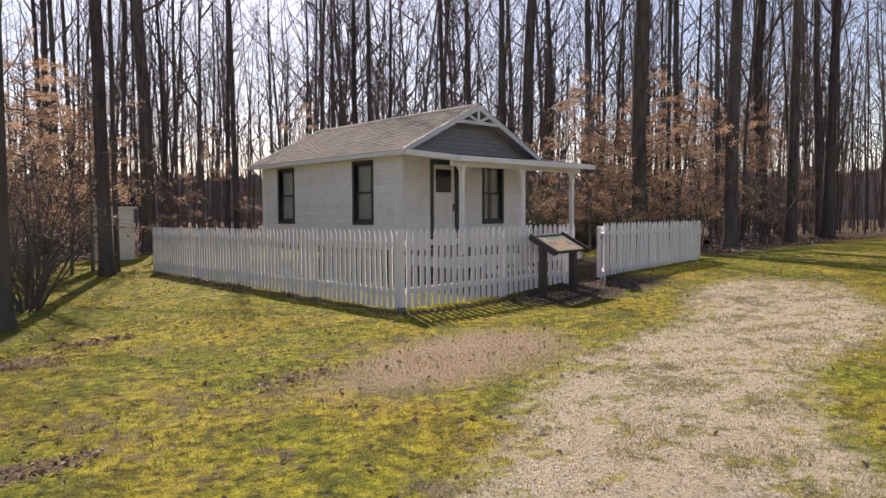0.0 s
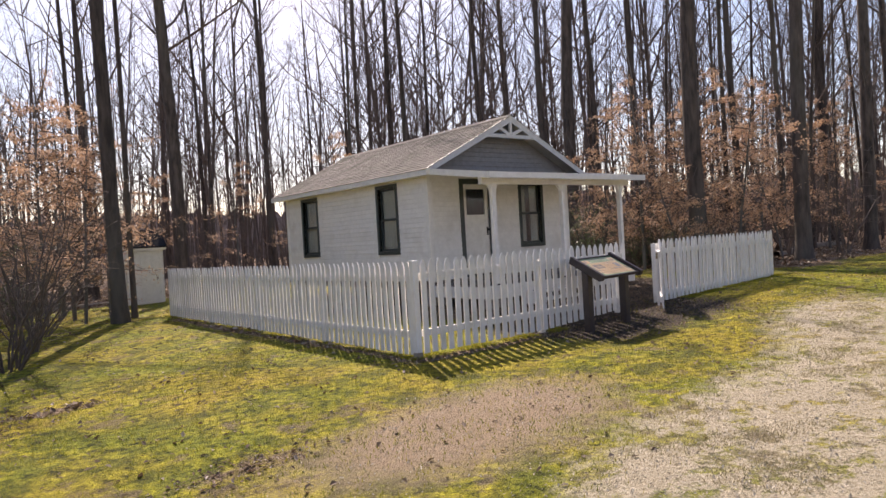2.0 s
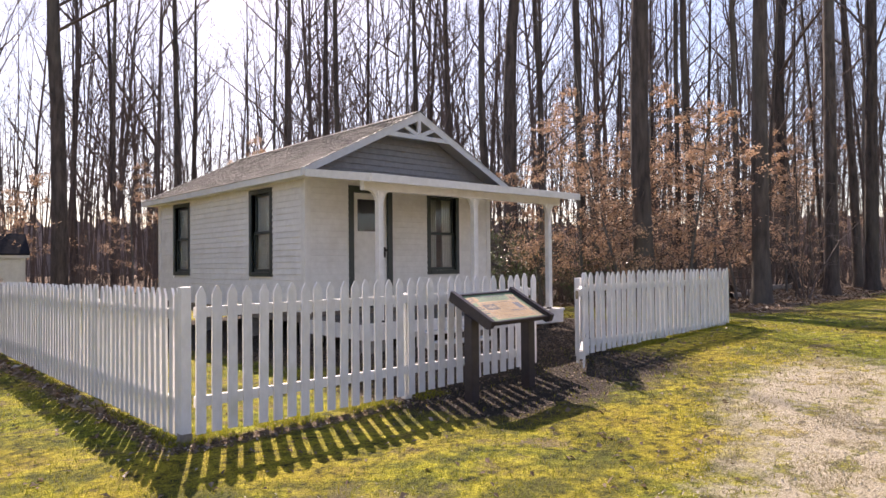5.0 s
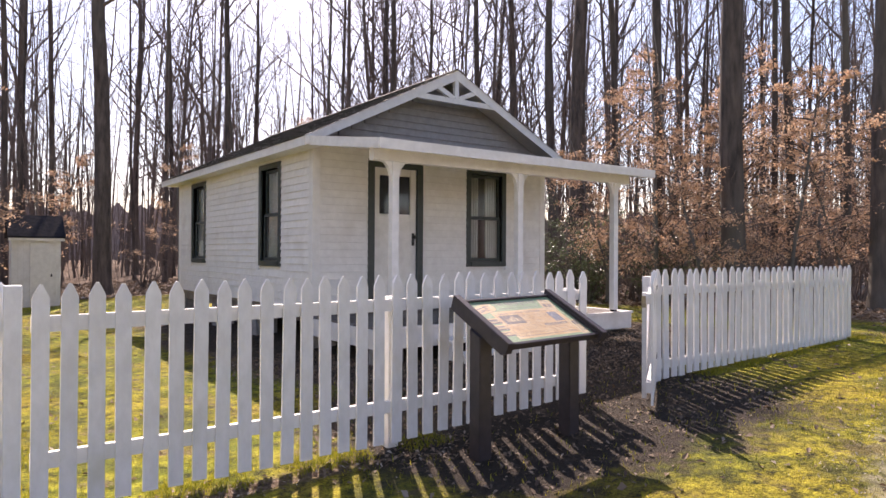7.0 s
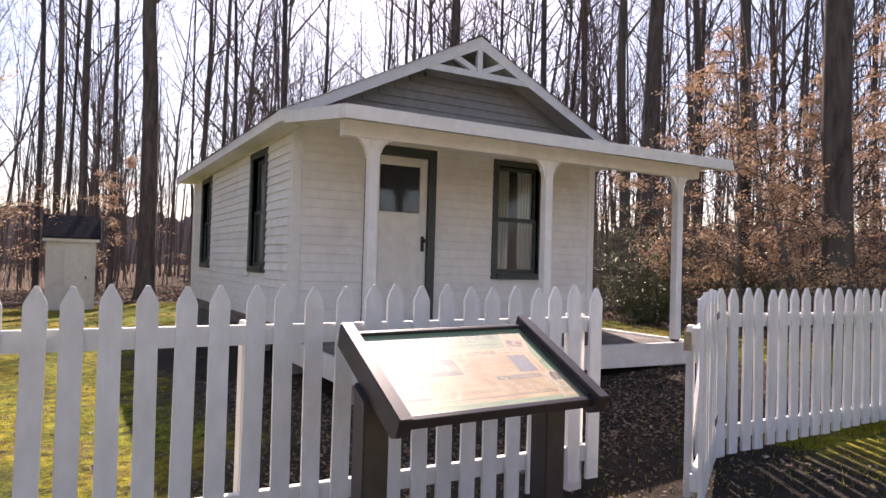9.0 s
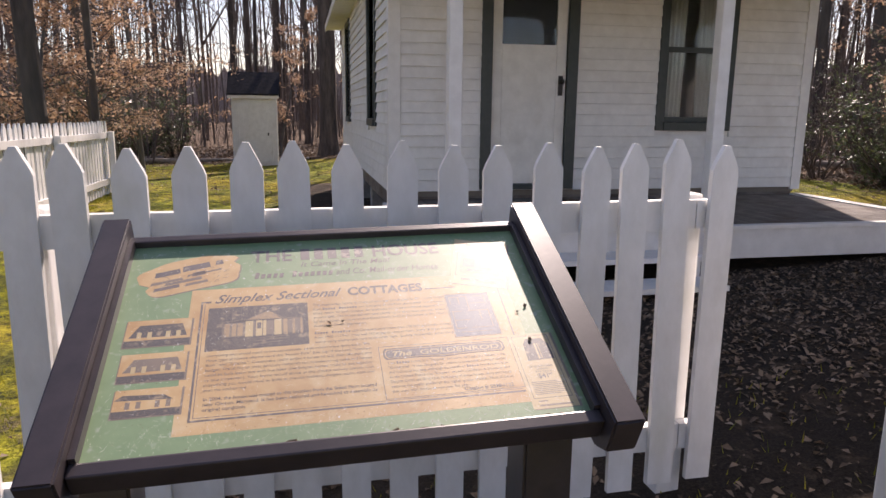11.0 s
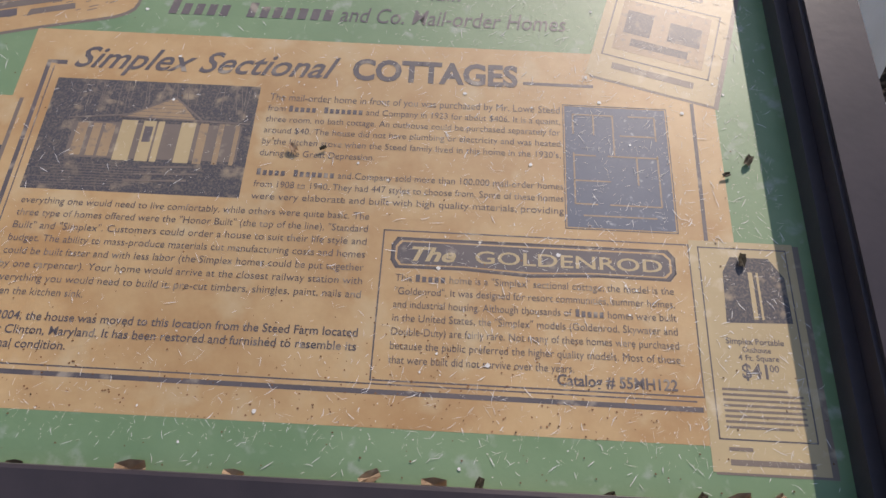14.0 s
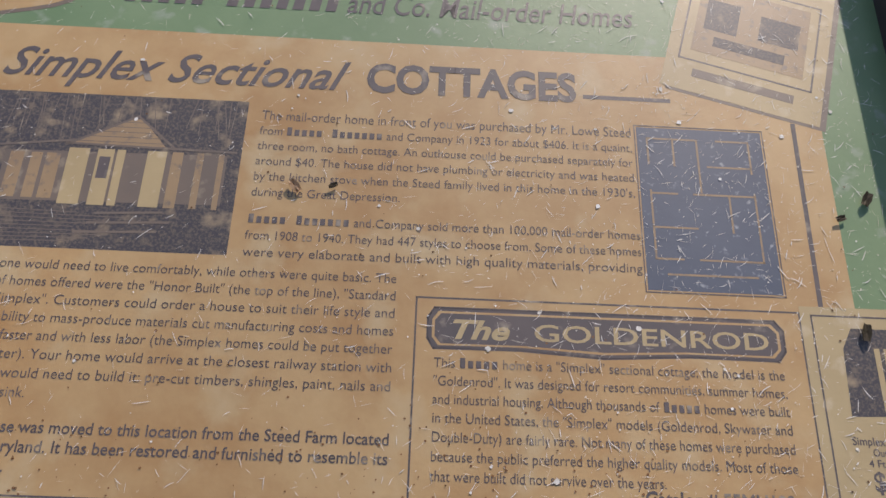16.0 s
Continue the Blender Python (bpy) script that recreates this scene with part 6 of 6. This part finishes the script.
# ---- loose cover: leaves, grass, pebbles ----
def scatter(name, count, area, keep, size, flat, material, label, category, seed, blade=False):
    """Small leaves or blades strewn where keep() allows, as one mass."""
    r = np.random.RandomState(seed)
    pts = []
    got = 0
    for _ in range(40):
        x, y = r.uniform(area[0], area[1], count), r.uniform(area[2], area[3], count)
        ok = r.uniform(0, 1, count) < keep(x, y)
        pts.append(np.stack([x[ok], y[ok]], -1))
        got += ok.sum()
        if got >= count:
            break
    p = np.concatenate(pts)[:count]
    n = len(p)
    z = land(p[:, 0], p[:, 1])
    z = z + 0.012 * np.sin(p[:, 0] * 2.1 + p[:, 1]) * np.sin(p[:, 1] * 1.7 - p[:, 0] * 0.4) + 0.006 * np.sin(p[:, 0] * 5.3) * np.sin(p[:, 1] * 6.1)
    c = np.stack([p[:, 0], p[:, 1], z], -1)
    a, s = r.uniform(0, 2 * np.pi, n), r.uniform(*size, n)[:, None]
    u = np.stack([np.cos(a), np.sin(a), np.zeros(n)], -1)
    if blade:
        tip = np.stack([r.normal(0, 0.35, n), r.normal(0, 0.35, n), np.ones(n)], -1)
        V = np.stack([c - u * 0.0035, c + u * 0.0035, c + tip * s], 1)
        F = np.arange(n * 3).reshape(n, 3)
    else:
        tilt = r.normal(0, flat, (n, 2))
        u[:, 2] = tilt[:, 0]
        v = np.stack([-np.sin(a), np.cos(a), tilt[:, 1]], -1)
        lift = np.array([0, 0, 1.0]) * s * 0.35
        c = c + np.array([0, 0, 0.008])
        V = np.stack([c - u * s, c + v * s * 0.55 + lift, c + u * s, c - v * s * 0.55 + lift], 1)
        b = np.arange(n)[:, None] * 4
        F = np.concatenate([b + np.array([0, 1, 2]), b + np.array([0, 2, 3])])
    me = bpy.data.meshes.new(name)
    me.from_pydata(V.reshape(-1, 3).tolist(), [], F.tolist())
    me.materials.append(material)
    tagged(new(name, me), label, category, kind="stuff")


clear_of_house = lambda x, y: ~((x > 4.2) & (x < 8.9) & (y > 2.9) & (y < 12.0))
lit = lambda x, y: np.clip(ground_masks(x, y)[1], 0, 1) * clear_of_house(x, y)
lawn = lambda x, y: (1 - np.clip(ground_masks(x, y)[1], 0, 1)) * (1 - np.clip(ground_masks(x, y)[0], 0, 1)) * clear_of_house(x, y)
# dead leaves before the house, their colours darkened to paint in its shade
SHADED_LITTER = leaf_mat("trodden_leaves", [(0.07, 0.05, 0.036), (0.17, 0.12, 0.08), (0.29, 0.215, 0.15), (0.11, 0.08, 0.055)], 0.8, 0.0)
scatter("leaf_litter", 17000, (2, 9.6, -1.6, 5.0), lambda x, y: lit(x, y) * np.where(y < 0.4, 0.35, 1.0), (0.007, 0.026), 0.35, SHADED_LITTER, "crumbled leaves, darkened in colour for the house's shade, over dark soil", "leaves", 1)
scatter("leaf_litter", 38000, (-9, 30, 1, 32), lambda x, y: lit(x, y) * (~((x > 2) & (x < 9.8) & (y < 13))), (0.04, 0.085), 0.4, LITTER, "brown dead leaves covering the woodland floor", "leaves", 2)
scatter("strewn_leaves", 9000, (-9, 14, -9, 19), lambda x, y: lawn(x, y) * 0.9 + 0.06, (0.008, 0.038), 0.4, LITTER, "scattered pale dead leaves on the lawn", "leaves", 3)
scatter("leaf_litter", 1500, (-8, 0.2, -5, 4), lambda x, y: np.clip(ground_masks(x, y)[1], 0, 1) * (x > -7.5), (0.008, 0.030), 0.4, LITTER, "drifts of dead leaves on the mossy lawn", "leaves", 11)
scatter("leaf_litter", 700, (-0.3, 3.2, -0.5, 0.05), lambda x, y: np.clip(ground_masks(x, y)[1], 0, 1), (0.006, 0.024), 0.4, LITTER, "dead leaves along the foot of the fence", "leaves", 12)
scatter("grass", 52000, (-9, 11, -8, 4), lambda x, y: lawn(x, y) * (0.35 + 0.65 * (np.sin(x * 1.7 + np.sin(y * 2.3)) * np.sin(y * 1.9 + 0.5 * x) > -0.3)), (0.016, 0.05), 0, GRASS, "short yellow-green grass and moss", "grass", 4, True)
scatter("grass_fringe", 5000, (-0.35, 10.2, -0.16, 0.2), lambda x, y: (np.sin(x * 7) > -0.6) * ((x < 3.0) | (x > 6.4)), (0.02, 0.065), 0, GRASS, "longer grass along the foot of the fence", "grass", 5, True)
scatter("grass_fringe", 4000, (-0.05, 0.35, -0.1, 10.8), lambda x, y: np.sin(y * 6) > -0.5, (0.02, 0.07), 0, GRASS, "longer grass along the foot of the side fence", "grass", 6, True)
scatter("dry_grass", 16000, (-7, 12, -8, 0), lambda x, y: np.clip(ground_masks(x, y)[0], 0, 1) * (np.sin(x * 3.1 + 2 * np.sin(y * 2.7)) * np.sin(y * 4.3 + x) > 0.35), (0.012, 0.03), 0, STRAW, "dry grass tufts in the gravel", "grass", 7, True)
scatter("pebble_cover", 26000, (-8, 9, -9.5, -0.8), lambda x, y: np.clip(ground_masks(x, y)[0], 0, 1) + 0.5 * np.clip(ground_masks(x, y)[3], 0, 1), (0.004, 0.013), 0.5, STONE, "fine pale gravel pebbles", "gravel", 8)
